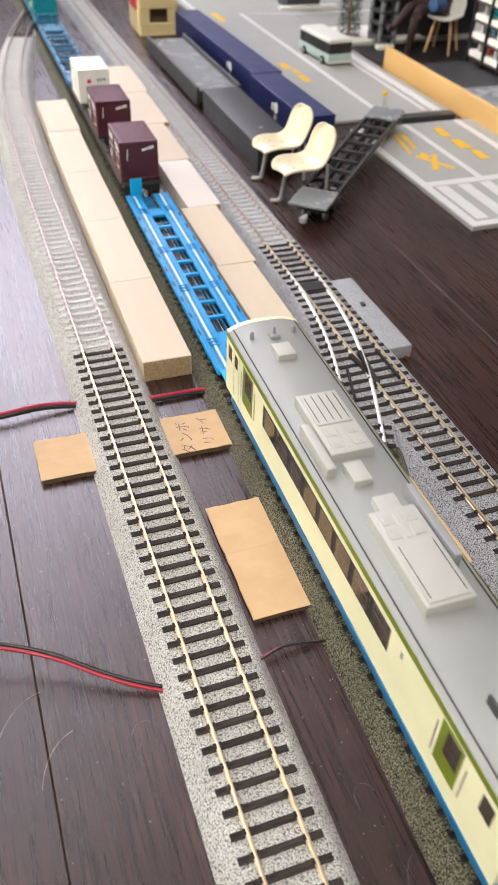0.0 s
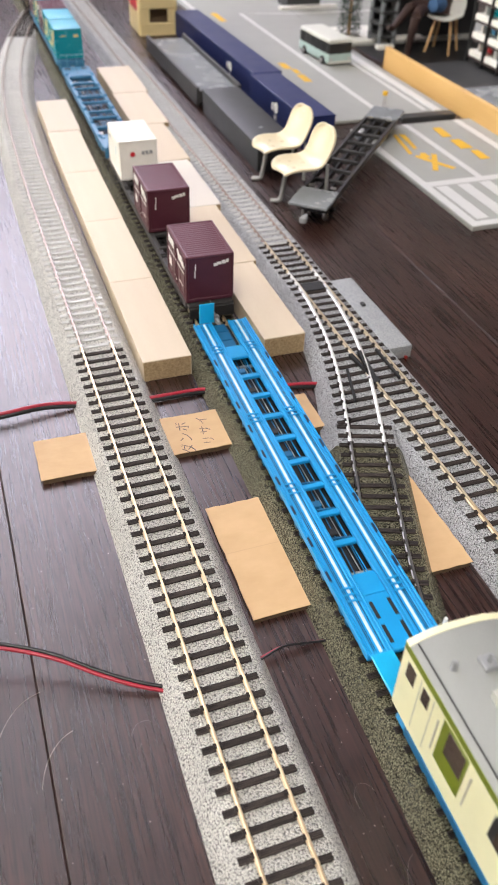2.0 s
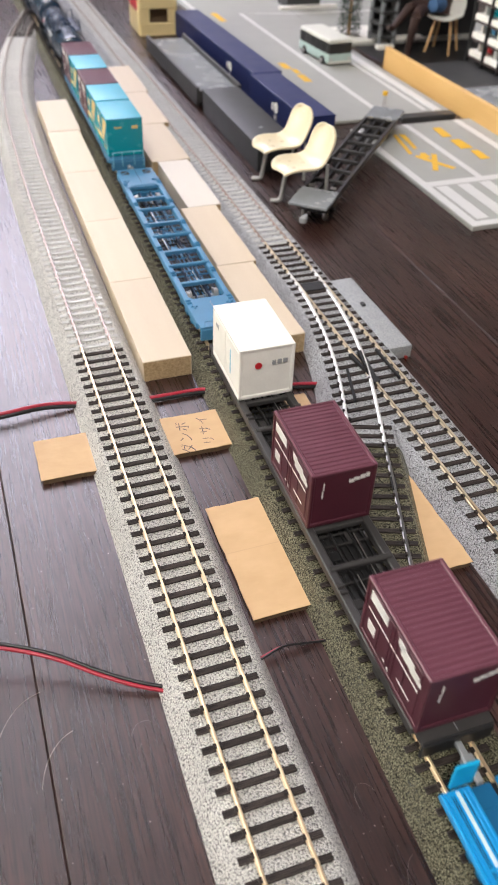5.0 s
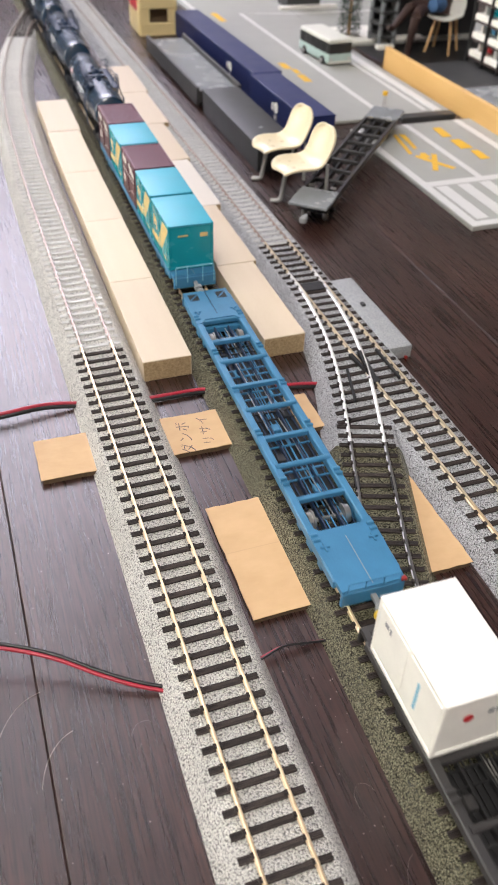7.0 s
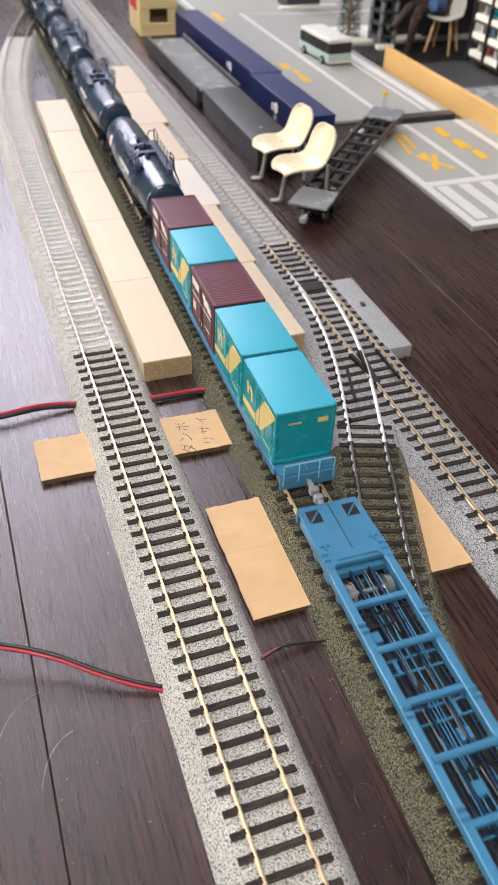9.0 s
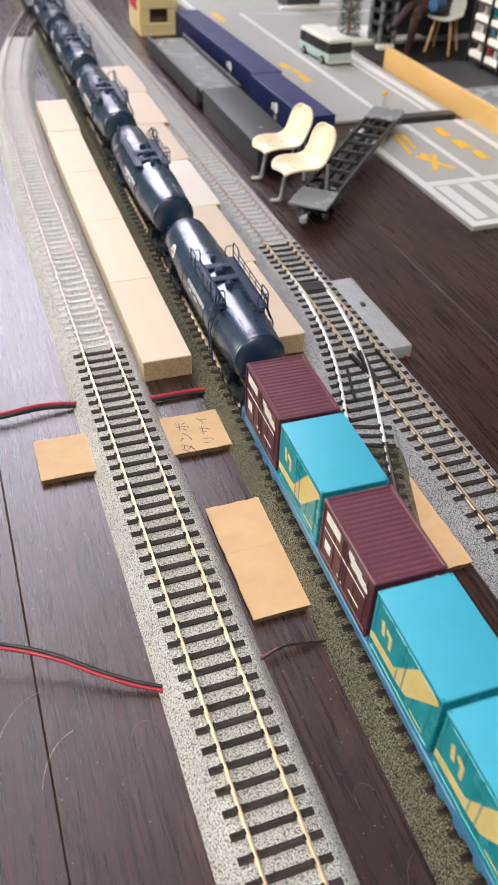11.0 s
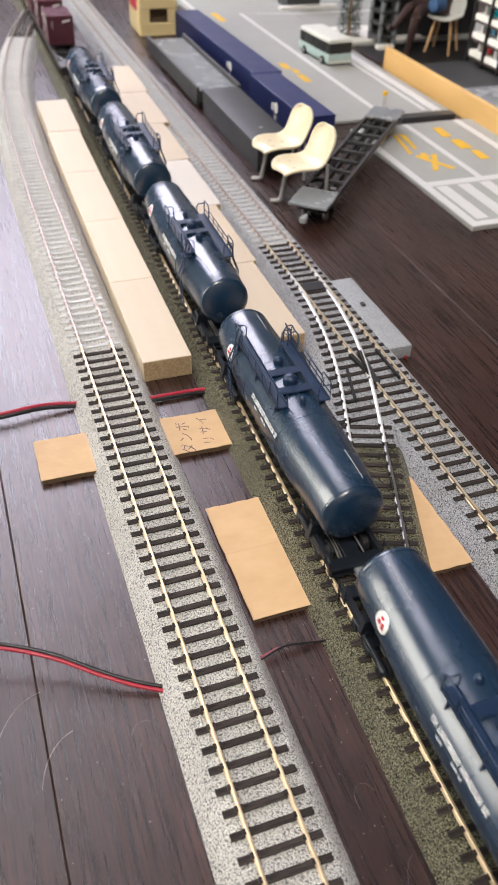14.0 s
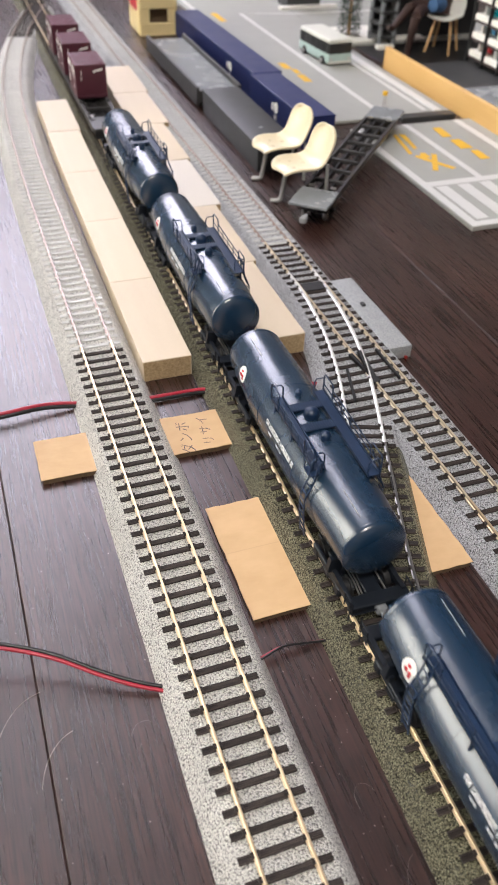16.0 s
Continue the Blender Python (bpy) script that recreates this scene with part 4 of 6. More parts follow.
def car_carrier(a0, a1, label, bridge):
    """A bright blue flat wagon with two runways, white guide stripes and hinged end flaps."""
    t = car("flat_wagon", label, "freight wagon", (a0 + a1) / 2, group="blue flat wagons")
    h = (a1 - a0) / 2
    zt, W = 20.4, 16.0
    for s in (-1, 1):
        bm = bmesh.new()
        box(bm, min(s * 5.0, s * W), max(s * 5.0, s * W), -h, h, zt - 2.6, zt - 0.5, 0.3, 1)
        dk = part("runway", bm, M_BLUE, t)
        for x, w, up in ((5.6, 0.5, 0.6), (7.2, 0.35, 0.35), (13.0, 0.35, 0.35), (14.2, 0.4, 0.5), (15.5, 0.5, 1.0)):
            bm = bmesh.new()
            box(bm, s * x - w, s * x + w, -h + 0.5, h - 0.5, zt - 0.6, zt - 0.5 + up, 0.15, 1)
            part("rib", bm, M_BLUE, dk)
        bm = bmesh.new()
        box(bm, s * 9.9 - 0.62, s * 9.9 + 0.62, -h + 1, h - 1, zt - 0.52, zt - 0.2)
        part("guide_stripe", bm, M_STRIPE, dk, "white guide stripe")
        for c in (-91, -27, 27, 91):
            bm = bmesh.new()
            for k in (-3.2, 0, 3.2):
                box(bm, s * 9.9 - 3.2, s * 9.9 + 3.2, c + k - 0.5, c + k + 0.5, zt - 0.25, zt + 0.35, 0.2, 1)
            part("stop_lug", bm, M_BLUE, dk)
        # Thin dark bars put the grooves' shade on the runway.
        bm = bmesh.new()
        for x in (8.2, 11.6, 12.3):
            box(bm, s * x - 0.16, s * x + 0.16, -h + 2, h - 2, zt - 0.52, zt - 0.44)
        part("groove", bm, M_TANKGEAR, dk, "dark bar for the shade in a groove")
        # Dark boxes painted for the shade in the edge cutouts.
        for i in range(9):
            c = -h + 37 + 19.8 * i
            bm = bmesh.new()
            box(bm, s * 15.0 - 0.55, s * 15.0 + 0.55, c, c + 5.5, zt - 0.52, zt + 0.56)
            part("edge_slot", bm, M_TANKGEAR, dk, "dark box for the shade in an edge cutout")
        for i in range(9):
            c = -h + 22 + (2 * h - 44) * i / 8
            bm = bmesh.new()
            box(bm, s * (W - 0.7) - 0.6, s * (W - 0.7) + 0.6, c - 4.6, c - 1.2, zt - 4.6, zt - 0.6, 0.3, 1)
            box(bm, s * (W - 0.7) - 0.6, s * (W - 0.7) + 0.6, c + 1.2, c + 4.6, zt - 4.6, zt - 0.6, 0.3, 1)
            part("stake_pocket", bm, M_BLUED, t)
    for s in (-1, 1):
        # a sunken centre strip at each end, closed by a plate before the first open bay
        part("end_deck", bm_box(-5.05, 5.05, min(s * (h - 27), s * (h - 38.5)), max(s * (h - 27), s * (h - 38.5)), zt - 2.4, zt - 0.35, 0.3, seg=1), M_BLUE, t)
        if s < 0:
            part("end_deck", bm_box(-5.05, 5.05, -h, -h + 26.9, zt - 2.4, zt - 0.36, 0.3, seg=1), M_BLUE, t)
            # Black plates put the shade of open slots on the deck.
            for c in (-3.9, 3.9):
                for k in (3.5, 15):
                    part("deck_slot_shade", bm_box(c - 0.75, c + 0.75, -h + k, -h + k + 8.5, zt - 0.4, zt - 0.29), M_BLACK, t, "dark slot")
            continue
        # Sunken strip drawn in the blue that carries its shade.
        part("sunken_strip", bm_box(-5.05, 2.9, min(s * (h - 0.5), s * (h - 27)), max(s * (h - 0.5), s * (h - 27)), zt - 3.6, zt - 2.2, 0.2, seg=1), M_BLUED, t, "sunken strip in shaded blue")
        # Black floor painted for the shade deep in the slot.
        part("deck_slot_shade", bm_box(2.9, 5.0, min(s * (h - 0.5), s * (h - 27)), max(s * (h - 0.5), s * (h - 27)), zt - 4.6, zt - 3.4), M_BLACK, t, "dark slot")
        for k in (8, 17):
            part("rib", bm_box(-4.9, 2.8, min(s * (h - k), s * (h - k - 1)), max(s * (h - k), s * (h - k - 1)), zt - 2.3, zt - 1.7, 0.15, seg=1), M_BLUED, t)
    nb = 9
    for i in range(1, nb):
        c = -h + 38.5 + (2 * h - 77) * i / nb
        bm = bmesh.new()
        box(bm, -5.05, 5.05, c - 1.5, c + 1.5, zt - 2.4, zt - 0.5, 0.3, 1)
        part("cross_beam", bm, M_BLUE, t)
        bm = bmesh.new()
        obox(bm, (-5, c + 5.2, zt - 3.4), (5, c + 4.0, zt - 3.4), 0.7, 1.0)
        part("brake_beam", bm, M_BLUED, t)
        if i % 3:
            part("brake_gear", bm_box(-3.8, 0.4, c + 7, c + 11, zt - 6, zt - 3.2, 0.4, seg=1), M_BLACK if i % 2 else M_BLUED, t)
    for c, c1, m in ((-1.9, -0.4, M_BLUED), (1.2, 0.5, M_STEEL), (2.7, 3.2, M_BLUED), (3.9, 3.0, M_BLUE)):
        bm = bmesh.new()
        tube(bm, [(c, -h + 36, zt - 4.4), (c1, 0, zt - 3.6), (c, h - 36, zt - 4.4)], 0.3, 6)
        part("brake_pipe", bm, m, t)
    # Black plate added for the shade below this wagon's bays.
    part("belly", bm_box(-11, 11, -h + 28, h - 28, zt - 7.4, zt - 6.2), M_BLACK, t)
    # end flaps: upright, or let down as a bridge to the next wagon
    bm = bmesh.new()
    box(bm, -12.0, -3.0, h + 0.6, h + 1.8, zt - 1, zt + 12.0, 0.4, 1)
    part("end_flap", bm, M_CYAN, t, "raised blue end flap")
    if bridge:
        bm = bmesh.new()
        box(bm, -14.6, -5.4, -h - 23, -h + 0.5, zt - 0.9, zt + 0.3, 0.3, 1)
        part("end_flap", bm, M_CYAN, t, "light blue flap let down as a bridge")
        bm = bmesh.new()
        box(bm, 6.4, 15.6, -h - 1.9, -h - 0.7, zt - 1, zt + 9.5, 0.4, 1)
        f = part("end_flap", bm, M_BLUE, t, "raised blue end flap")
        bm = bmesh.new()
        tube(bm, [(14.9, -h + 0.6, zt - 0.5), (14.9, -h + 0.6, zt + 10.5)], [0.9, 0.7], 8)
        part("post", bm, M_WHITE, f, "white post")
    for s in (-1, 1):
        bogie(t, s * (h - 32), M_BLACK, r=3.0, half=10)
        coupler(t, s * h, s)
    return t


def coach(a0, a1):
    t = car("railcar_body", "cream and olive green railcar body on a blue flat wagon", "railcar", (a0 + a1) / 2)
    h = (a1 - a0) / 2
    mid = (a0 + a1) / 2
    W, zb = 18.2, 25.5
    # body shell with rounded roof shoulders
    prof = [(-W, zb + 1.5), (-W, 57.4), (W, 57.4), (W, zb + 1.5)]
    bm = bmesh.new()
    rings(bm, [[(x, y, z) for x, z in prof] for y in (-h, h)])
    part("body", bm, M_CREAM, t)
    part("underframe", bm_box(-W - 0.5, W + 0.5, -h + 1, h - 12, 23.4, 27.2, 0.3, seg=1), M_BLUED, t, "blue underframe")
    roofp = [(-W - 0.1, 59.4)] + [((W - 0.4) * math.cos(math.pi - k * math.pi / 14) , 60.3 + 3.6 * (1 - abs(math.cos(math.pi - k * math.pi / 14)) ** 2.6)) for k in range(15)] + [(W + 0.1, 59.4)]
    bm = bmesh.new()
    rings(bm, [[(x, y, z) for x, z in roofp] for y in (-h + 2.2, h - 2.2)])
    part("roof", bm, M_ROOF, t, "silver grey curved roof", smooth=40)
    for s in (-1, 1):
        bm = bmesh.new()
        rings(bm, [[(x * 1.003, y, z + 0.15) for x, z in roofp] for y in sorted((s * (h - 2.3), s * (h + 0.2)))])
        part("roof_end", bm, M_CREAM, t, "cream roof end", smooth=40)
        bm = bmesh.new()
        tube(bm, [(s * 15.8, -h + 3, 61.6), (s * 15.8, h - 3, 61.6)], 0.3, 6)
        part("gutter", bm, M_DKBOX, t)
        bm = bmesh.new()
        box(bm, s * W - 0.12, s * W + 0.12, -h, h, 57.3, 60.0)
        part("stripe", bm, M_GREEN, t, "olive green stripe")
        o = s * (W + 0.02)

        def panel(name, y0, y1, z0, z1, m, dep=0.12, parent=t, label=""):
            b2 = bmesh.new()
            box(b2, o - dep, o + dep, y0 - mid, y1 - mid, z0, z1, 0.1, 1)
            return part(name, b2, m, parent, label)
        panel("window", -290.8, -285.6, 47.0, 54.5, M_WINDOW, label="narrow dark window")
        panel("window", -299.8, -295.4, 47.6, 54.5, M_WINDOW, label="narrow dark window")
        for y0 in (-294.2, -302.0):
            panel("door_seam", y0, y0 + 0.25, 30.0, 56.0, M_GREYM, 0.05)
        for y0, y1 in ((-322.3, -308.0), (-510.8, -498.4)):
            d = panel("door", y0, y1, 35.5, 56.4, M_GREEN, label="olive green door")
            panel("window", y0 + 1.2, y1 - 3.5, 43.5, 55.0, M_WINDOW, 0.2, d)
        for i in range(8):
            y0 = -464.0 + i * 15.9
            fr = panel("window_frame", y0 + 0.05, y0 + 15.85, 42.6, 54.4, M_BLACK, 0.1)
            panel("pane", y0 + 0.9, y0 + 13.0, 43.2, 53.8, M_WINDOW, 0.18, fr)
            panel("rail", y0 + 0.9, y0 + 13.0, 50.0, 50.3, M_DKBOX, 0.24, fr)
        panel("window", -527.5, -521.5, 46.0, 54.5, M_WINDOW, label="small dark window")
        for y in (-340.5, -480.5):
            panel("vent", y, y + 3.0, 59.7, 60.6, M_GREEN)
        panel("lamp", -473.0, -471.6, 50.0, 53.0, M_GREYM)
        for y0 in (-325.3, -306.2, -513.5, -496.8):
            panel("grab_rail", y0, y0 + 0.5, 36.5, 52.0, M_STEEL, 0.3)
        for i in range(14):
            bm = bmesh.new()
            c = -h + 14 + (2 * h - 28) * i / 13
            box(bm, s * (W - 1.6) - 0.6, s * (W - 1.6) + 0.6, c - 5.2, c + 5.2, 19.6, 23.6, 0.3, 1)
            part("skirt", bm, M_BLUED, t, "blue underframe block")
    for s in (-1, 1):
        e = s * (h + 0.05)
        bm = bmesh.new()
        for c in (-12, 12):
            box(bm, c - 3.6, c + 3.6, e - 0.12, e + 0.12, 44, 55, 0.1, 1)
        part("end_window", bm, M_WINDOW, t, "dark end window")
        part("end_door", bm_box(-5, 5, e - 0.3, e + 0.3, 25, 57, 0.2, seg=1), M_CREAM, t)
    # roof equipment: two coolers with fan plates, side boxes, small hatches and antennas

    def unit(x0, x1, y0, y1, z1, m=M_ROOFGEAR, name="roof_box", lab="", z0=61.0, bev=0.6):
        b2 = bmesh.new()
        box(b2, x0, x1, y0 - mid, y1 - mid, z0, z1, bev, 2)
        return part(name, b2, m, t, lab, smooth=30)
    for y0, y1, flip in ((-391.0, -351.5, 1), (-468.5, -424.0, -1)):
        c = unit(-10.0, 8.4, y0, y1, 67.8, name="cooler", lab="pale grey roof cooler")
        ymid = y0 + (y1 - y0) * (0.45 if flip > 0 else 0.62)
        a, b = (ymid, y1 - 1.5) if flip > 0 else (y0 + 1.5, ymid)
        fa, fb = (y0 + 1.5, ymid - 1) if flip > 0 else (ymid + 1, y1 - 1.5)
        b2 = bmesh.new()
        box(b2, -8.6, 7.0, a - mid, b - mid, 67.6, 68.5, 0.4, 2)
        part("cover", b2, M_ROOFGEAR, c, smooth=30)
        # Dark bars painted for the shade in the cover's grooves.
        b2 = bmesh.new()
        for k in range(5) if flip > 0 else (0, 4):
            x = -7.2 + k * 3.3
            obox(b2, (x, a + 1.5 - mid, 68.55), (x, b - 1.5 - mid, 68.55), 0.3, 0.2)
        part("groove", b2, M_DKBOX, c)
        for fx in (-5.6, 4.0):
            for fy in ((fa * 0.72 + fb * 0.28), (fa * 0.25 + fb * 0.75)):
                b2 = bmesh.new()
                box(b2, fx - 2.5, fx + 2.5, fy - mid - 2.6, fy - mid + 2.6, 67.6, 68.2, 0.25, 1)
                box(b2, fx - 1.2, fx + 1.2, fy - mid - 1.3, fy - mid + 1.3, 68.1, 68.5, 0.2, 1)
                part("hatch", b2, M_ROOFGEAR, c, "square grey roof hatch", smooth=30)
        b2 = bmesh.new()
        box(b2, -1.9, 0.3, fa + 1 - mid, fb - 1 - mid, 67.6, 68.2, 0.2, 1)
        part("spine", b2, M_ROOFGEAR, c)
    unit(-14.6, -10.6, -398.0, -369.5, 67.4, lab="long side box")
    unit(-7.0, 0.6, -406.5, -395.0, 66.6, lab="square roof box")
    unit(-4.6, 4.2, -426.5, -416.0, 67.2, lab="square roof box")
    unit(9.4, 12.4, -452.0, -415.0, 69.0, M_GREYM, lab="long grey side box")
    unit(-5.4, 3.4, -319.5, -309.0, 66.8, lab="square roof hatch")
    b2 = bmesh.new()
    box(b2, -2.6, 2.2, -302 - mid, -296.5 - mid, 63.0, 65.6, 0.4, 1)
    tube(b2, [(-0.3, -299.5 - mid, 66), (-0.3, -299.5 - mid, 69.5)], [0.8, 0.5], 8)
    part("antenna", b2, M_GREYM, t, "grey antenna block")
    for x in (-10.5, 10.5):
        b2 = bmesh.new()
        lathe(b2, [(1.2, 61.5), (0.9, 66.3), (0.5, 66.8)], (x, -297 - mid, 0), "z", 8)
        part("whistle", b2, M_GREYM, t)
    for x in (-7.0, 9.0):
        b2 = bmesh.new()
        box(b2, x - 0.5, x + 0.5, -507 - mid, -501 - mid, 62, 67.5, 0.2, 1)
        part("antenna", b2, M_DKBOX, t)
    return t


def tank_wagon(a, flip):
    t = car("tank_wagon", "dark blue tank wagon with top walkways and ladder", "tank wagon", a, group="tank wagons")
    n, zc = 40, 39.0
    stations = [(-74.8, 0.02), (-74.6, 0.30), (-74.0, 0.58), (-73.2, 0.78), (-72.3, 0.91), (-71.6, 0.955), (-70.8, 0.97), (70.8, 0.97), (71.6, 0.955), (72.3, 0.91), (73.2, 0.78), (74.0, 0.58), (74.6, 0.30), (74.8, 0.02)]

    def bulge(y):
        return 1.0 + 0.15 * min(1.0, max(0.0, (70.0 - abs(y)) / 42.0))

    def ring(y, k, add=0.0):
        """Belly deepens towards the middle of the tank."""
        belly = 1.0 + 0.48 * min(1.0, max(0.0, (70.0 - abs(y)) / 42.0))
        loop = []
        for i in range(n):
            th = 2 * math.pi * i / n
            r = (14.45 * k + add)
            z = math.cos(th)
            wide = 1.0 + 0.15 * min(1.0, max(0.0, (70.0 - abs(y)) / 42.0))
            loop.append((r * math.sin(th) * wide, y, zc + r * z * (belly if z < 0 else 1.0)))
        return loop
    bm = bmesh.new()
    body = []
    for (y0, k0), (y1, k1) in zip(stations, stations[1:]):
        m = 14 if abs(y1 - y0) > 50 else 1
        body += [(y0 + (y1 - y0) * i / m, k0 + (k1 - k0) * i / m) for i in range(m)]
    body.append(stations[-1])
    rings(bm, [ring(y, k) for y, k in body])
    part("tank", bm, M_TANK, t, "glossy dark blue steel tank", smooth=50)
    for y in (-70.2, -22.0, 22.0, 70.2):
        bm = bmesh.new()
        rings(bm, [ring(y - 0.35, 0.972), ring(y - 0.3, 0.972, 0.12), ring(y + 0.3, 0.972, 0.12), ring(y + 0.35, 0.972)])
        part("weld_band", bm, M_TANK, t, smooth=50)
    for s in (-1, 1):
        # emblem and lettering bars on both flanks, lying on the shell
        for yc, rr, m, nm, lab in ((49.0, 4.2, M_WHITE, "emblem", "round white emblem"),) if s < 0 else ():
            bm = bmesh.new()
            fan = []
            for k in range(24):
                u, v = rr * math.cos(k * math.pi / 12), rr * math.sin(k * math.pi / 12)
                th = radians(74) - v / 14.3
                r = 14.45 * 0.97 + 0.16
                fan.append((s * r * math.sin(th) * bulge(yc + u), yc + u, zc + r * math.cos(th)))
            vs = [bm.verts.new(p) for p in fan]
            c = bm.verts.new((s * (14.45 * 0.97 + 0.36) * math.sin(radians(74)) * bulge(yc), yc, zc + 14.45 * 0.97 * math.cos(radians(74))))
            for k in range(24):
                bm.faces.new((vs[k], vs[(k + 1) % 24], c))
            em = part(nm, bm, m, t, lab)
            bm = bmesh.new()
            for u, v, w2, h2 in ((-1.4, -0.6, 1.2, 2.6), (1.0, -0.4, 1.5, 1.4), (0.4, 1.6, 1.4, 0.9)):
                th = radians(74) - v / 14.3
                r = 14.45 * 0.97 + 0.3
                xe = s * r * math.sin(th) * bulge(yc + u)
                box(bm, xe - 0.3, xe + 0.3, yc + u - w2 / 2, yc + u + w2 / 2, zc + r * math.cos(th) - h2 / 2, zc + r * math.cos(th) + h2 / 2)
            part("emblem_mark", bm, M_REDM, em, "red marks")
        bm = bmesh.new()
        rnd = random.Random(4)

        def glyph_bar(y0, y1, z0, z1):
            def shell(y, z, up):
                return (s * (14.02 * bulge(y) * math.sqrt(max(0.0, 1 - (z / 14.02) ** 2)) + up), y, zc + z)
            rings(bm, [[shell(y, z, up) for y, z in ((y0, z0), (y1, z0), (y1, z1), (y0, z1))] for up in (-0.35, 0.12)])
        for ya, yb, zt, hh in ((-22, 11, 4.2, 2.0), (-9, -4, 1.2, 1.1), (3, 5, 1.2, 1.1)):
            y = ya
            while y < yb:
                w2 = rnd.uniform(1.0, 1.5)
                for u in (0.0, w2 - 0.36):
                    glyph_bar(-s * (y + u), -s * (y + u + 0.36), zt - hh / 2, zt + hh / 2)
                v = rnd.choice((-hh / 2, -0.15, hh / 2 - 0.34))
                glyph_bar(-s * (y + 0.34), -s * (y + w2 - 0.34), zt + v, zt + v + 0.34)
                y += w2 + (1.2 if rnd.random() < 0.15 else 0.4)
        tagged(part("lettering", bm, M_WHITE, t, "white lettering bars"), kind="stuff")
    # underframe
    for s in (-1, 1):
        bm = bmesh.new()
        box(bm, -12.5, 12.5, min(s * 79, s * 83), max(s * 79, s * 83), 16.0, 19.5, 0.5, 1)
        box(bm, -3.5, 3.5, min(s * 44, s * 80), max(s * 44, s * 80), 15.5, 20.0, 0.4, 1)
        uf = part("end_frame", bm, M_TANKFRAME, t)
        part("end_deck", bm_box(-13.2, 13.2, min(s * 77.6, s * 84), max(s * 77.6, s * 84), 19.4, 21.0, 0.6, seg=2), M_TANKFRAME, t, "navy end beam plate")
        bm = bmesh.new()
        for c in (-5.6, -4.4, 5.2):
            tube(bm, [(c, s * 58, 19.0), (c, s * 70, 19.6), (c * 1.1, s * 82, 18.2)], 0.42, 6)
        part("brake_pipe", bm, M_STEEL, t, "bare steel brake pipe")
        bm = bmesh.new()
        tube(bm, [(4.2, s * 83, 16.5), (4.6, s * 86, 15.4), (4.2, s * 88.5, 13.2), (2.6, s * 90, 12.9)], 0.6, 6)
        part("air_hose", bm, M_KOKI, t, "blue air hose")
        bm = bmesh.new()
        for c in (-11.5, 11.5):
            obox(bm, (c, s * 60, 20), (c, s * 80, 20), 2, 3)
            obox(bm, (c, s * 62, 20), (c * 0.9, s * 62, 27), 6, 2.4, (0, 1, 0))
        part("saddle", bm, M_TANKFRAME, t)
        bm = bmesh.new()
        for c in (-13.2, 13.2):
            tube(bm, [(c, s * 83, 13.5), (c, s * 83, 25), (c, s * 78, 25.4), (c, s * 78, 18)], 0.4, 6)
        tube(bm, [(-13, s * 84.4, 25.5), (-13, s * 84.4, 18), (13, s * 84.4, 18), (13, s * 84.4, 25.5)], 0.4, 6)
        part("step_rail", bm, M_TANKFRAME, t)
        bogie(t, s * 58, M_TANKFRAME, half=11, wide=11.6, wheel_m=M_BLACK)
        part("frame_skirt", bm_box(-8.6, 8.6, min(s * 40, s * 72), max(s * 40, s * 72), 16.6, 18.4, 0.4, seg=1), M_TANKFRAME, t)
        coupler(t, s * 84, s)
    # top gear
    g = -1 if flip else 1

    def P(x, y, z):
        return (x * g, (y - 16) * g, z)
    for s in (-1, 1):
        y0, y1 = (-30, 30) if s > 0 else (-20, 30)
        bm = bmesh.new()
        obox(bm, P(s * 10.0, y0, 52.6), P(s * 10.0, y1, 52.6), 5.2, 0.6)
        for x in (7.5, 12.5):
            obox(bm, P(s * x, y0, 53.2), P(s * x, y1, 53.2), 0.4, 1.6)
        wk = part("walkway", bm, M_TANKGEAR, t, "narrow walkway plate")
        xs, zr = s * 12.7, 60.2
        for ya, yb in ((y0, y0 + 10), (y1 - 10, y1)):
            bm = bmesh.new()
            tube(bm, [P(xs, ya, 52.6), P(xs, ya, zr + 0.4), P(xs, ya + 1.2, zr + 1.6), P(xs, yb - 1.2, zr + 1.6), P(xs, yb, zr + 0.4), P(xs, yb, 52.6)], 0.38, 6)
            part("end_hoop", bm, M_TANKGEAR, wk, "rounded wire hoop", smooth=60)
        bm = bmesh.new()
        tube(bm, [P(xs, y0 + 10, zr - 1.2), P(xs, y1 - 10, zr - 1.2)], 0.34, 6)
        tube(bm, [P(xs, y0, 56.2), P(xs, y1, 56.2)], 0.28, 6)
        for k in range(1, 6):
            y = y0 + (y1 - y0) * k / 6
            tube(bm, [P(xs, y, 52.6), P(xs, y, zr - 1.2)], 0.28, 6)
        part("handrail", bm, M_TANKGEAR, wk, "thin wire handrail", smooth=60)
        for y in (y0 + 1, y1 - 1):
            bm = bmesh.new()
            tube(bm, [P(xs, y, 60.2), P(s * 8.4, y, 60.2), P(s * 7.6, y, 58.8), P(s * 7.4, y, 52.8)], 0.34, 6)
            part("cross_rail", bm, M_TANKGEAR, wk, smooth=60)
        for y in (y0 + 4, (y0 + y1) / 2, y1 - 4):
            bm = bmesh.new()
            obox(bm, P(s * 11.8, y, 52), P(s * 12.4, y, 45.0), 0.8, 1.0)
            part("bracket", bm, M_TANKGEAR, wk)
    for y in (19.5, 5):
        bm = bmesh.new()
        obox(bm, P(-7.4, y, 53.7), P(7.4, y, 53.7), 5.0, 0.5)
        cw = part("cross_walk", bm, M_TANKGEAR, t, "ribbed cross walkway")
        bm = bmesh.new()
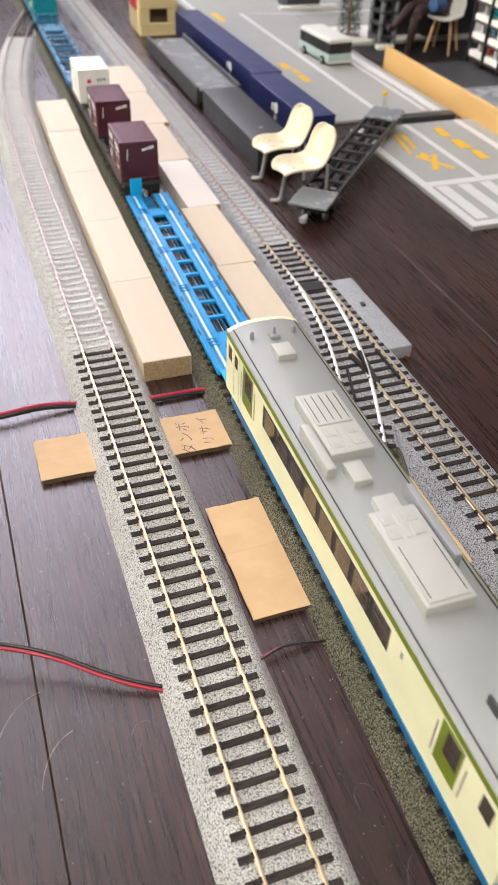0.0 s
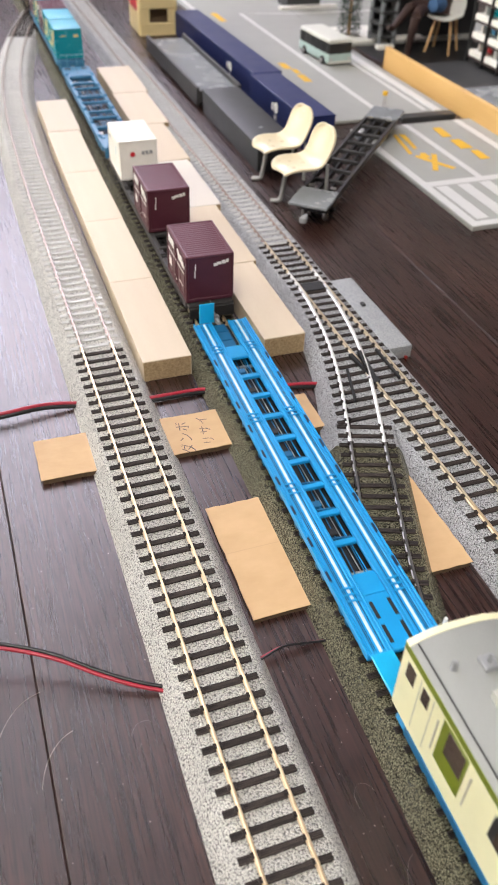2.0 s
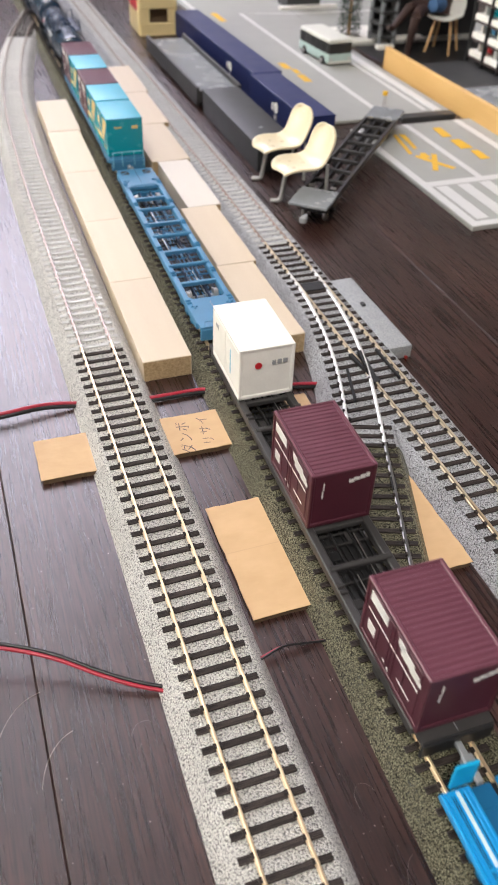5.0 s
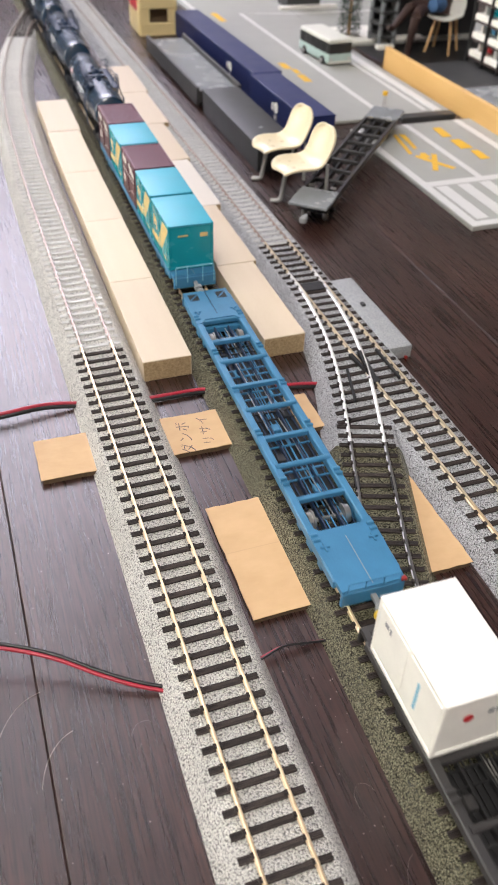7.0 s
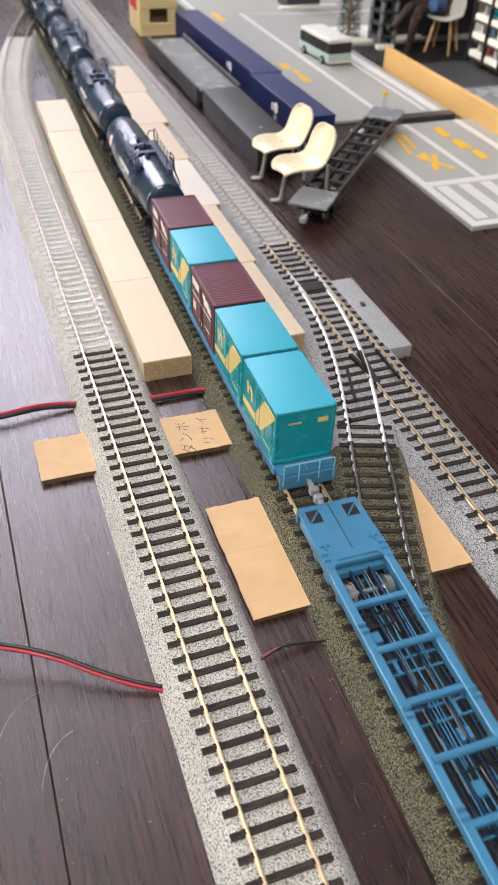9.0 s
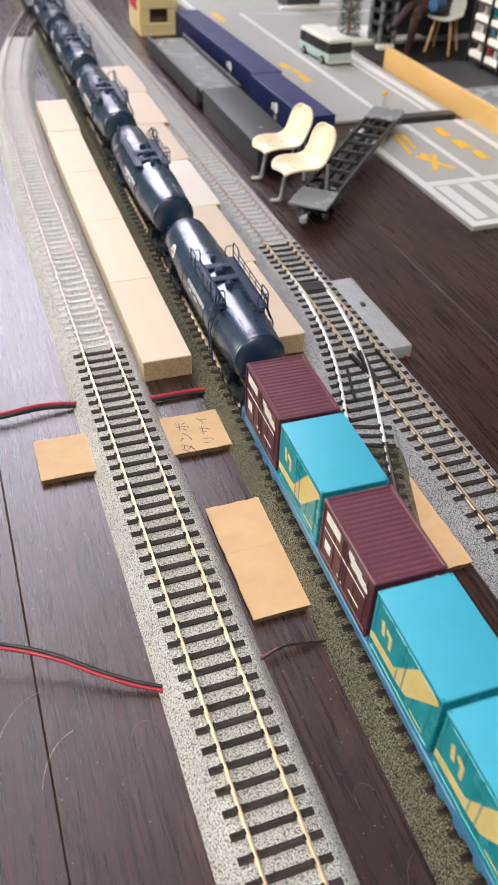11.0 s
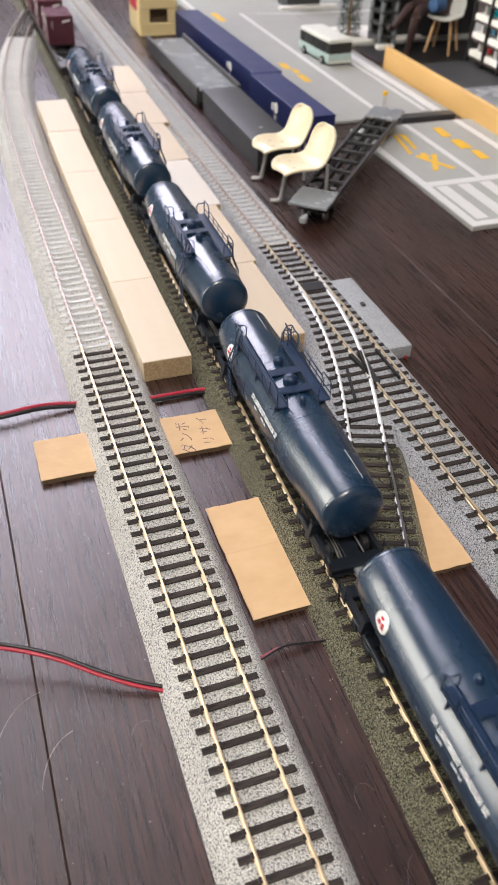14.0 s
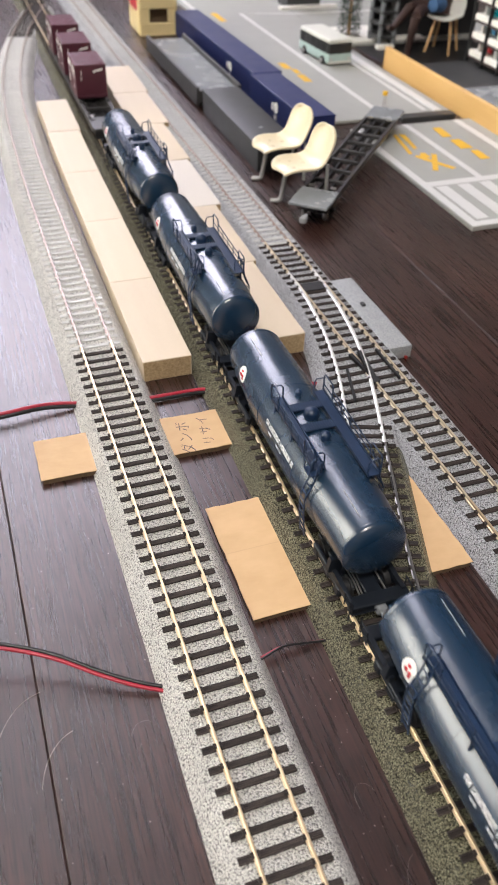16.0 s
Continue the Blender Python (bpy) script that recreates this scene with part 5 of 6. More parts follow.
        for k in range(13):
            x = -7 + 14 * k / 12
            obox(bm, P(x, y - 2.4, 54.1), P(x, y + 2.4, 54.1), 0.35, 0.5)
        tagged(part("tread_ribs", bm, M_TANKGEAR, cw), kind="stuff")
    bm = bmesh.new()
    obox(bm, P(-15.2, -19.5, 51.6), P(-9.6, -19.5, 51.6), 6.5, 0.7)
    lp = part("ladder_landing", bm, M_TANKGEAR, t, "small square landing plate")
    for dy in (-3, 3):
        bm = bmesh.new()
        tube(bm, [P(-15.0, -19.5 + dy, 51.8), P(-15.2, -19.5 + dy, 58.4), P(-13.8, -19.5 + dy, 60.4), P(-11.2, -19.5 + dy, 60.2), P(-10, -19.5 + dy, 58), P(-9.8, -19.5 + dy, 51.8)], 0.36, 6)
        part("hoop", bm, M_TANKGEAR, lp, smooth=60)
    # raised seam along the crown and the sling rail on each shoulder
    for ya, yb in ((-66, -50), (48, 66)):
        bm = bmesh.new()
        tube(bm, [P(-5.2, ya + 16, 52.45), P(-5.2, yb + 16, 52.5)], 0.16, 6)
        part("seam", bm, M_LEG, t, "thin pale seam", smooth=60)
    for y, r, h in ((13, 3.4, 4.4), (29, 1.6, 3.0), (-3, 2.3, 3.6)):
        bm = bmesh.new()
        x, yy, _ = P(0, y, 0)
        lathe(bm, [(r, 51.5), (r, 52.6 + h * 0.5), (r * 0.96, 53 + h * 0.62), (r * 0.7, 53 + h * 0.86), (r * 0.15, 53 + h)], (x, yy, 0), "z", 18)
        part("dome", bm, M_TANKGEAR, t, "rounded valve dome", smooth=50)
    for e, ya in ((-1, -24.8), (1, -28.0)):
        yb = ya + 4.6
        xs = e * 10.4
        bm = bmesh.new()
        for c in (ya, yb):
            tube(bm, [P(xs + e, c, 60.5), P(xs + e * 2.4, c, 57), P(xs + e * 3.4, c, 50), P(xs + e * 6.6, c, 42), P(xs + e * 6.8, c, 36), P(xs + e * 5.4, c, 20)], 0.42, 6)
        for k in range(10):
            z = 22 + k * 3.6
            x = xs + e * (5.4 + 1.4 * (z - 20) / 16 if z < 36 else 6.7 - max(0, z - 42) * 0.42)
            tube(bm, [P(x, ya, z), P(x, yb, z)], 0.32, 6)
        part("ladder", bm, M_TANKGEAR, t, "thin wire side ladder", smooth=60)
    return t


# the train, front to rear
car_carrier(-538.0, -283.5, "bright blue flat wagon carrying the railcar body", False)
coach(-536.0, -282.0)
car_carrier(-260.0, -20.0, "empty bright blue flat wagon with white guide stripes", True)
skeleton_wagon("dark grey container wagon with three spaced containers", -4.0, 248.0, M_GREYW)
for a in (22.6, 121.5):
    container("maroon", a)
container("white", 215.5)
skeleton_wagon("empty steel blue container wagon with open bays", 265.5, 509.0, M_KOKI)
skeleton_wagon("steel blue container wagon loaded with five containers", 531.0, 783.0, M_KOKI, rail=True)
for i, st in enumerate(("turquoise", "turquoise", "maroon", "turquoise", "maroon")):
    container(st, 561.2 + i * 48.3)
for i, fl in enumerate((False, True, False, False, False)):
    tank_wagon(869.5 + 176.4 * i, fl)
skeleton_wagon("dark grey container wagon with maroon containers at the rear", 1690.0, 1985.0, M_GREYW)
for a in (1800.0, 1879.0, 1957.0):
    container("maroon", a)

# ---- things on the floor behind the tracks ----
crate = thing("bottle_crate", "yellow plastic miniature bottle crate with open handle slots", "crate", (224, 1150, 0), -2)
CX, CY, CZ = 24, 33, 62
for s in (-1, 1):
    for z0, z1 in ((0, 16), (32, CZ)):
        part("end_rail", bm_box(-CX, CX, s * CY - 1.5, s * CY + 1.5, z0, z1, 0.8, seg=1), M_CRATE, crate)
    for x0, x1 in ((-CX, -11.5), (12.5, CX)):
        part("end_bar", bm_box(x0, x1, s * CY - 1.4, s * CY + 1.4, 16.05, 31.95), M_CRATE, crate)
    bm = bmesh.new()
    box(bm, s * CX - 1.5, s * CX + 1.5, -CY + 1.4, CY - 1.4, 0, CZ, 0.8, 1)
    sp = part("side_panel", bm, M_CRATE, crate)
    bm = bmesh.new()
    box(bm, s * (CX + 1.6) - 0.2, s * (CX + 1.6) + 0.2, -24, 24, 28, 52)
    part("printed_patch", bm, M_REDM, sp, "red printed patch")
part("bottle_rack", bm_box(-CX + 2, CX - 2, -CY + 9, CY - 9, 4, CZ - 8), M_CARDEDGE, crate, "dark brown rack inside")
part("bottom", bm_box(-CX + 1, CX - 1, -CY + 1, CY - 1, 1, 4), M_CRATE, crate)
for s in (-1, 1):
    bm = bmesh.new()
    for z in (0.8, 46):
        box(bm, -CX - 1, CX + 1, s * (CY + 1.2) - 0.9, s * (CY + 1.2) + 0.9, z, z + 1.8, 0.4, 1)
    part("rib", bm, M_CRATE, crate)


EMB = {1: -3.0, 2: -72.0}


def navy_container(y0, y1, seed):
    t = thing("freight_container", "long navy blue freight container with white emblem on the floor", "container", (264, (y0 + y1) / 2, 0), 1.2, group="navy containers on the floor")
    h, W, Z = (y1 - y0) / 2, 16.0, 29.0
    part("body", bm_box(-W + 0.6, W - 0.6, -h + 0.6, h - 0.6, 1.0, Z - 0.8, 0.4, seg=1), M_NAVY, t)
    part("roof", bm_box(-W, W, -h, h, Z - 1.4, Z, 0.6), M_NAVY, t)
    for sx in (-1, 1):
        bm = bmesh.new()
        n = int(2 * h / 5)
        for i in range(n):
            c = -h + 4 + (2 * h - 8) * i / (n - 1)
            box(bm, sx * (W - 0.3) - 0.35, sx * (W - 0.3) + 0.35, c - 1.2, c + 1.2, 2, Z - 1.6)
        tagged(part("corrugation", bm, M_NAVY, t), kind="stuff")
        for sy in (-1, 1):
            part("corner_post", bm_box(sx * (W - 1.2) - 1.2, sx * (W - 1.2) + 1.2, sy * (h - 1.2) - 1.2, sy * (h - 1.2) + 1.2, 0, Z, 0.4, seg=1), M_NAVY, t)
        bm = bmesh.new()
        o = sx * (W + 0.1)
        lathe(bm, [(5.2, -0.1), (5.2, 0.1)], (o, EMB[seed], 17), "x", 18)
        box(bm, o - 0.1, o + 0.1, EMB[seed] + 7, EMB[seed] + 11, 13, 20)
        box(bm, o - 0.1, o + 0.1, EMB[seed] - 2, EMB[seed] + 4, 6, 10)
        part("emblem", bm, M_WHITE, t, "white emblem shapes")
    return t


navy_container(688, 828, 1)
navy_container(830, 1119, 2)

dk = thing("storage_box", "long charcoal plastic box lying on the floor", "box", (208, 725, 0), 0)
part("body", bm_box(-18.5, 18.5, -80, 84, 0, 21.5, 1.4), M_DKBOX, dk, smooth=30)
part("lid", bm_box(-19.2, 19.2, -80.8, 84.8, 20.5, 23.5, 1.2), M_DKBOX, dk, smooth=30)
part("label_dot", bm_box(-1.4, 1.4, -38, -35, 23.4, 23.7), M_GREYM, dk)

gon = thing("gondola_wagon", "grey open model wagon with raised rims", "freight wagon", (212, 935, 0), 0)
bm = bmesh.new()
box(bm, -22, 22, -110, 104, 6, 15.5, 0.6, 1)
part("deck", bm, M_GREYPL, gon, "shiny grey deck")
for s in (-1, 1):
    part("side_rim", bm_box(s * 22.6 - 1.6, s * 22.6 + 1.6, -111, 105, 3, 20.5, 0.8), M_GREYW, gon)
part("end_rim", bm_box(-22, 22, -112.5, -109.5, 6, 17.5, 0.8), M_GREYW, gon)
for s in (-1, 1):
    bm = bmesh.new()
    for w in (-1, 1):
        lathe(bm, [(5.4, w * 7.0), (5.4, w * 9.6), (3, w * 10)], (0, 0, 5.4), "x", 16)
    tube(bm, [(-9, 0, 5.4), (9, 0, 5.4)], 0.8, 8)
    part("wheelset", bm, M_BLACK, gon, at=(0, s * 80, 0))

# diagonal skeleton wagon
sk = thing("container_wagon", "dark grey skeleton model wagon standing askew on the floor", "freight wagon", (271, 625, 0), -41)
SH, SW = 128, 15.5
for s in (-1, 1):
    part("side_sill", bm_box(s * (SW - 1.6) - 1.6, s * (SW - 1.6) + 1.6, -SH + 30, SH - 30, 14.5, 19.5, 0.5, seg=1), M_GREYW, sk)
    part("end_platform", bm_box(-SW, SW, min(s * SH, s * (SH - 34)), max(s * SH, s * (SH - 34)), 17, 19.6, 0.6, seg=1), M_GREYPL, sk, "pale grey end platform")
    b = part("bogie", bm_box(-11, 11, -16, 16, 6.5, 13, 1, seg=1), M_BLACK, sk, at=(0, s * (SH - 34), 0))
    for w in (-11, 11):
        bm = bmesh.new()
        for q in (-1, 1):
            lathe(bm, [(5.2, q * 7.4), (5.2, q * 9.8), (2.6, q * 10.2)], (0, 0, 5.2), "x", 16)
        tube(bm, [(-9, 0, 5.2), (9, 0, 5.2)], 0.8, 8)
        part("wheelset", bm, M_STEEL, b, "shiny metal wheelset", smooth=40, at=(0, w, 0))
    bm = bmesh.new()
    box(bm, -1.5, 1.5, min(s * SH, s * (SH + 9)), max(s * SH, s * (SH + 9)), 10, 12.6, 0.4, 1)
    box(bm, -2.8, 2.8, min(s * (SH + 5), s * (SH + 10)), max(s * (SH + 5), s * (SH + 10)), 8.6, 13.4, 0.8, 1)
    part("coupler", bm, M_GREYM, sk, "grey coupler")
    for c in (-9, 9):
        bm = bmesh.new()
        lathe(bm, [(2.6, 19.3), (2.6, 20.3), (1.7, 20.4), (1.6, 19.8)], (c, s * (SH - 38), 0), "z", 14)
        part("container_lug", bm, M_STEEL, sk, "shiny ring")
for i in range(9):
    c = -SH + 34 + (2 * SH - 68) * i / 8
    part("cross_beam", bm_box(-SW + 2, SW - 2, c - 1.4, c + 1.4, 15.5, 18.8, 0.3, seg=1), M_GREYW, sk)
for c in (-4.5, 4.5):
    part("centre_sill", bm_box(c - 1, c + 1, -SH + 30, SH - 30, 12.5, 17, 0.3, seg=1), M_BLACK, sk)
rnd = random.Random(12)
for i in range(8):
    x, y = rnd.uniform(-9, 9), rnd.uniform(-80, 80)
    part("brake_box", bm_box(x - 2, x + 2, y - 5, y + 5, 10.5, 15.5, 0.5, seg=1), M_BLACK, sk)
post = bmesh.new()
tube(post, [(-6, SH - 2, 19), (-6, SH - 2, 31)], 0.5, 6)
tube(post, [(-3, SH - 2, 19), (-4.5, SH - 2, 31)], 0.4, 6)
pp = part("marker_post", post, M_LEG, sk)
part("marker_lamp", bm_box(-7.6, -3.2, SH - 4, SH, 31, 35, 0.5, seg=1), M_RYELL, pp, "yellow marker block")


def shell_chair(x, y, rz):
    """A one-piece moulded seat on a bent metal leg."""
    t = thing("shell_chair", "ivory moulded shell chair on one bent grey leg", "chair", (x, y, 0), rz, group="miniature shell chairs")
    # side profile: seat front (towards -x) to the top of the back
    prof = [(-26, 29.5, 9), (-25.4, 31.2, 13), (-22, 32.8, 16), (-16, 33.0, 18), (-9, 32.3, 18.5), (-3, 31.6, 18), (3, 32.2, 16.5), (8, 35.2, 15), (11.5, 40.5, 15), (14, 46.5, 15.5), (16, 52, 15), (17.2, 56.0, 13), (17.8, 58.6, 10), (18.0, 60.0, 6)]
    m = 10
    bm = bmesh.new()
    grid = []
    for i, (px, pz, hw) in enumerate(prof):
        row = []
        a, b = prof[max(i - 1, 0)], prof[min(i + 1, len(prof) - 1)]
        tx, tz = b[0] - a[0], b[1] - a[1]
        ln = math.hypot(tx, tz)
        nx, nz = -tz / ln, tx / ln
        for j in range(m + 1):
            u = -1 + 2 * j / m
            curl = 3.4 * abs(u) ** 2.4
            row.append(bm.verts.new((px + nx * curl, u * hw, pz + nz * curl)))
        grid.append(row)
    for a, b in zip(grid, grid[1:]):
        for j in range(m):
            bm.faces.new((a[j], a[j + 1], b[j + 1], b[j]))
    sh = part("seat_shell", bm, M_SHELL, t, "glossy ivory shell", smooth=180)
    sol = sh.modifiers.new("thick", "SOLIDIFY")
    sol.thickness, sol.offset = 0.0026, 0.0
    sub = sh.modifiers.new("round", "SUBSURF")
    sub.levels = sub.render_levels = 2
    bm = bmesh.new()
    tube(bm, [(-14, 8, 32), (-16, 8.6, 20), (-18, 9.4, 6), (-18.6, 9.8, 3), (-20.2, 11, 1.9), (-25, 14.5, 1.8)], [1.9, 1.9, 1.8, 1.8, 1.8, 1.8], 10)
    part("leg", bm, M_LEG, t, "bent grey metal leg", smooth=50)
    bm = bmesh.new()
    tube(bm, [(12, -9, 33), (12.6, -9, 16), (13.0, -9, 1.6)], 1.5, 10)
    tube(bm, [(12, 9, 33), (12.6, 9, 16), (13.0, 9, 1.6)], 1.5, 10)
    part("rear_leg", bm, M_LEG, t, smooth=50)
    return t


shell_chair(207, 622, 12)
shell_chair(206, 574, 12)

# road boards with printed markings
road_r = thing("road_board", "grey printed road board with white and yellow markings", "road board", (0, 0, 0))
part("slab", bm_box(311, 520, 489, 716, 0, 4.2, 0.6, seg=1), M_ROAD, road_r)
part("slab", bm_box(337, 520, 470, 488.9, 0, 4.2, 0.6, seg=1), M_ROAD, road_r)


def mark(parent, m, poly, z, name="road_marking"):
    bm = bmesh.new()
    prism(bm, poly, z, z + 0.25)
    return part(name, bm, m, parent)


def strip(x0, x1, y0, y1):
    return [(x0, y0), (x1, y0), (x1, y1), (x0, y1)]


for x0, x1, y0, y1 in ((311.5, 318.5, 489.5, 715), (318.5, 440, 568, 577), (368, 374.5, 577, 715), (425, 433, 577, 715), (318.5, 440, 489.6, 497)):
    mark(road_r, M_RWHITE, strip(x0, x1, y0, y1), 4.15)
for k in range(6):
    x = 322 + k * 21
    mark(road_r, M_RWHITE, strip(x, x + 11, 501, 566), 4.16)
YZ = 4.17
for poly in ([(336, 640), (340, 640), (349, 690), (345, 690)], [(347, 650), (351, 652), (357, 688), (352, 690)], [(338, 600), (343, 598), (361, 633), (357, 636)], [(357, 598), (362, 600), (342, 636), (338, 633)], [(342, 628), (352, 628), (352, 640), (347, 640)], [(390, 672), (400, 672), (402, 698), (393, 698)], [(391, 640), (404, 640), (403, 664), (393, 664)], [(395, 612), (405, 612), (405, 634), (397, 634)]):
    YZ += 0.03
    mark(road_r, M_RYELL, poly, YZ)
road_l = thing("road_board", "long grey printed road board with white lane lines", "road board", (0, 0, 0))
part("slab", bm_box(296, 441, 742, 1500, 0, 3.6, 0.6, seg=1), M_ROAD, road_l)
part("slab", bm_box(441.5, 700, 1010, 1500, 0, 3.4, 0.6, seg=1), M_ROAD, road_l)
for x0, x1, y0, y1 in ((303, 309, 743, 1499), (361, 367, 743, 1200), (412, 417, 752, 1000)):
    mark(road_l, M_RWHITE, strip(x0, x1, y0, y1), 3.55)
mark(road_l, M_RWHITE, [(360, 1200), (366, 1200), (452, 1180), (640, 1178), (640, 1184), (452, 1187)], 3.56)
for poly in (strip(325, 334, 925, 950), strip(331, 338, 905, 922), strip(329, 338, 872, 900), strip(322, 331, 1160, 1210)):
    mark(road_l, M_RYELL, poly, 3.56)
part("kerb", bm_box(421, 430, 744, 1000, 3.5, 5.6, 0.8, seg=1), M_RWHITE, road_l, "pale raised kerb")
# Dark strip placed for the shadow at the board's edge.
part("edge_shadow_gap", bm_box(376, 438, 728, 741.5, 0, 5.5, 0.6, seg=1), M_DKBOX, road_l, "dark strip for the shadow in the gap")

# bus
bus = thing("bus", "ivory and teal model bus with dark windows", "bus", (391, 962, 3.6), 5)
BH, BW = 38, 15.5
part("body", bm_box(-BW, BW, -BH, BH, 3, 13.5, 1.5), M_BUST, bus, "pale teal lower body", smooth=30)
part("cab", bm_box(-BW + 0.3, BW - 0.3, -BH + 0.3, BH - 0.3, 12.5, 24.5, 1.2), M_BLACK, bus, "dark window band", smooth=30)
part("roof", bm_box(-BW, BW, -BH, BH, 24.0, 29, 2.4, seg=3), M_BUSW, bus, "ivory roof", smooth=30)
for s in (-1, 1):
    for k in range(6):
        c = -BH + 6 + (2 * BH - 12) * k / 5
        part("pillar", bm_box(s * BW - 0.5, s * BW + 0.1 * s + 0.4, c - 0.8, c + 0.8, 13, 24.3, 0.1, seg=1), M_DKBOX, bus)
    for k in (-24, 22):
        bm = bmesh.new()
        lathe(bm, [(4.6, s * 12), (4.6, s * 16.8), (2.6, s * 17.3)], (0, 0, 4.6), "x", 16)
        w = part("wheel", bm, M_BLACK, bus, "black tyre", smooth=40, at=(0, k, 0))
        bm = bmesh.new()
        lathe(bm, [(2.4, s * 17.0), (2.2, s * 17.5)], (0, 0, 4.6), "x", 12)
        part("hub", bm, M_STEEL, w)
for x in (-12, 12):
    bm = bmesh.new()
    lathe(bm, [(1.7, -BH - 0.3), (1.7, -BH + 0.2)], (x, 0, 7.5), "y", 12)
    part("headlight", bm, M_STEEL, bus, "round headlight")
part("bumper", bm_box(-BW - 0.2, BW + 0.2, -BH - 1, -BH + 0.5, 2.6, 5.2, 0.5, seg=1), M_BUSW, bus)

# honey plywood board on edge
bd = tagged(part("plywood_board", bm_box(446, 452, 430, 912, 0, 25.0, 0.5, seg=1), M_BOARD, None), "honey-coloured plywood board standing on its long edge", "board")

# platform slab and model building behind it
slab = thing("platform_slab", "grey model pavement slab with pale top", "pavement slab", (0, 0, 0))
part("base", bm_box(476, 700, 560, 892, 0, 9.0, 1.0, seg=1), M_DKBOX, slab)
part("paving", bm_box(484, 700, 566, 790, 8.95, 10.0, 0.3, seg=1), M_GREYPL, slab)
bld = thing("model_building", "dark brown model apartment building with white balconies", "building", (0, 0, 10.0))
part("wall", bm_box(560, 690, 690, 888, 0, 150), M_SHELF, bld, "dark brown wall")
for fl in range(7):
    for k in range(5):
        y1 = 886 - k * 33
        z = 7 + fl * 19.5
        b = part("balcony", bm_box(545, 560.5, y1 - 29, y1, z, z + 6.5, 0.6, seg=1), M_CONTW, bld, "white balcony front")
        part("slab", bm_box(544, 561, y1 - 31, y1 + 1, z - 2.2, z + 0.1, 0.3, seg=1), M_SHELF, b)
        part("partition", bm_box(548, 560.4, y1 - 16, y1 - 13, z + 6.4, z + 17.0, 0.3, seg=1), M_WHITE, b)
        cm = (M_REDM, M_TURQ, M_GREYM, M_KOKI, M_GREEN)[(fl * 3 + k * 2) % 5]
        part("blind", bm_box(558.2, 560.8, y1 - 26, y1 - 18, z + 6.4, z + 14.5, 0.3, seg=1), cm, b, "coloured window blind")
        part("window", bm_box(559.4, 560.3, y1 - 12, y1 - 2, z + 5, z + 16, 0.1, seg=1), M_WINDOW, b)
for k in range(6):
    y = 888 - k * 33
    part("pillar", bm_box(543, 548, y - 1.2, y + 1.2, 0, 150, 0.4, seg=1), M_BLACK, bld)
ann = thing("model_building", "low pale model building beside the apartments", "building", (0, 0, 10.0))
part("wall", bm_box(520, 543, 640, 756, 0, 34, 0.6, seg=1), M_CONTW, ann)
part("roof", bm_box(518, 545, 638, 758, 34, 38, 0.6, seg=1), M_GREYPL, ann)
for k in range(3):
    part("window", bm_box(519.6, 520.4, 656 + k * 32, 676 + k * 32, 12, 26, 0.2, seg=1), M_WINDOW, ann)

# seated doll on a miniature chair
ch = thing("shell_chair", "white miniature shell chair with splayed wooden legs", "chair", (556, 965, 0), 40)
prof = [(-20, 39.5, 17), (-17, 41, 19), (-8, 40, 20), (3, 39.5, 19), (11, 43, 19), (16, 52, 19), (19, 64, 17), (20.5, 70, 11)]
bm = bmesh.new()
grid = []
for i, (px, pz, hw) in enumerate(prof):
    grid.append([bm.verts.new((px + (1.8 * abs(u / 4) ** 2.4 if px > 8 else 0) * -1, hw * u / 4, pz + (3 * abs(u / 4) ** 2.4 if px <= 8 else 0))) for u in range(-4, 5)])
for a, b in zip(grid, grid[1:]):
    for j in range(8):
        bm.faces.new((a[j], a[j + 1], b[j + 1], b[j]))
bmesh.ops.recalc_face_normals(bm, faces=bm.faces)
bmesh.ops.solidify(bm, geom=bm.faces[:], thickness=1.8)
part("seat_shell", bm, M_BUSW, ch, "white shell", smooth=60)
for sx in (-1, 1):
    for sy in (-1, 1):
        bm = bmesh.new()
        tube(bm, [(sx * 9, sy * 10, 39), (sx * 16, sy * 16, 0.1)], [2.1, 1.4], 10)
        part("leg", bm, M_LWOOD, ch, "beech wood leg", smooth=50)
bm = bmesh.new()
for pts, rr in (([(535, 985, 46), (516, 962, 50), (501, 945, 47)], [8, 7, 6]), ([(501, 945, 47), (499, 947, 25), (500, 951, 6)], [6, 4.6, 3.6]), ([(500, 951, 5), (494, 943, 3.2), (489, 936, 2.8)], [3.8, 3.6, 2.6]), ([(548, 975, 47), (520, 975, 53), (503, 968, 52)], [8, 7, 6]), ([(503, 968, 52), (488, 960, 42), (476, 954, 34)], [6, 4.6, 3.4]), ([(476, 954, 34), (469, 948, 36), (464, 944, 38)], [3.8, 3.4, 2.4]), ([(551, 972, 44), (553, 973, 62), (552, 972, 86)], [11, 12, 10])):
    tube(bm, pts, rr, 12)
tagged(part("seated_doll", bm, M_FIG, None, smooth=60), "dark brown seated miniature doll on a white chair", "doll")
bm = bmesh.new()
tube(bm, [(545, 967, 55), (541, 963, 56), (530, 958, 56)], [9.5, 9, 7.5], 12)
tagged(part("folded_cloth", bm, M_DENIM, None, smooth=60), "blue folded cloth lying on the doll's lap", "cloth")

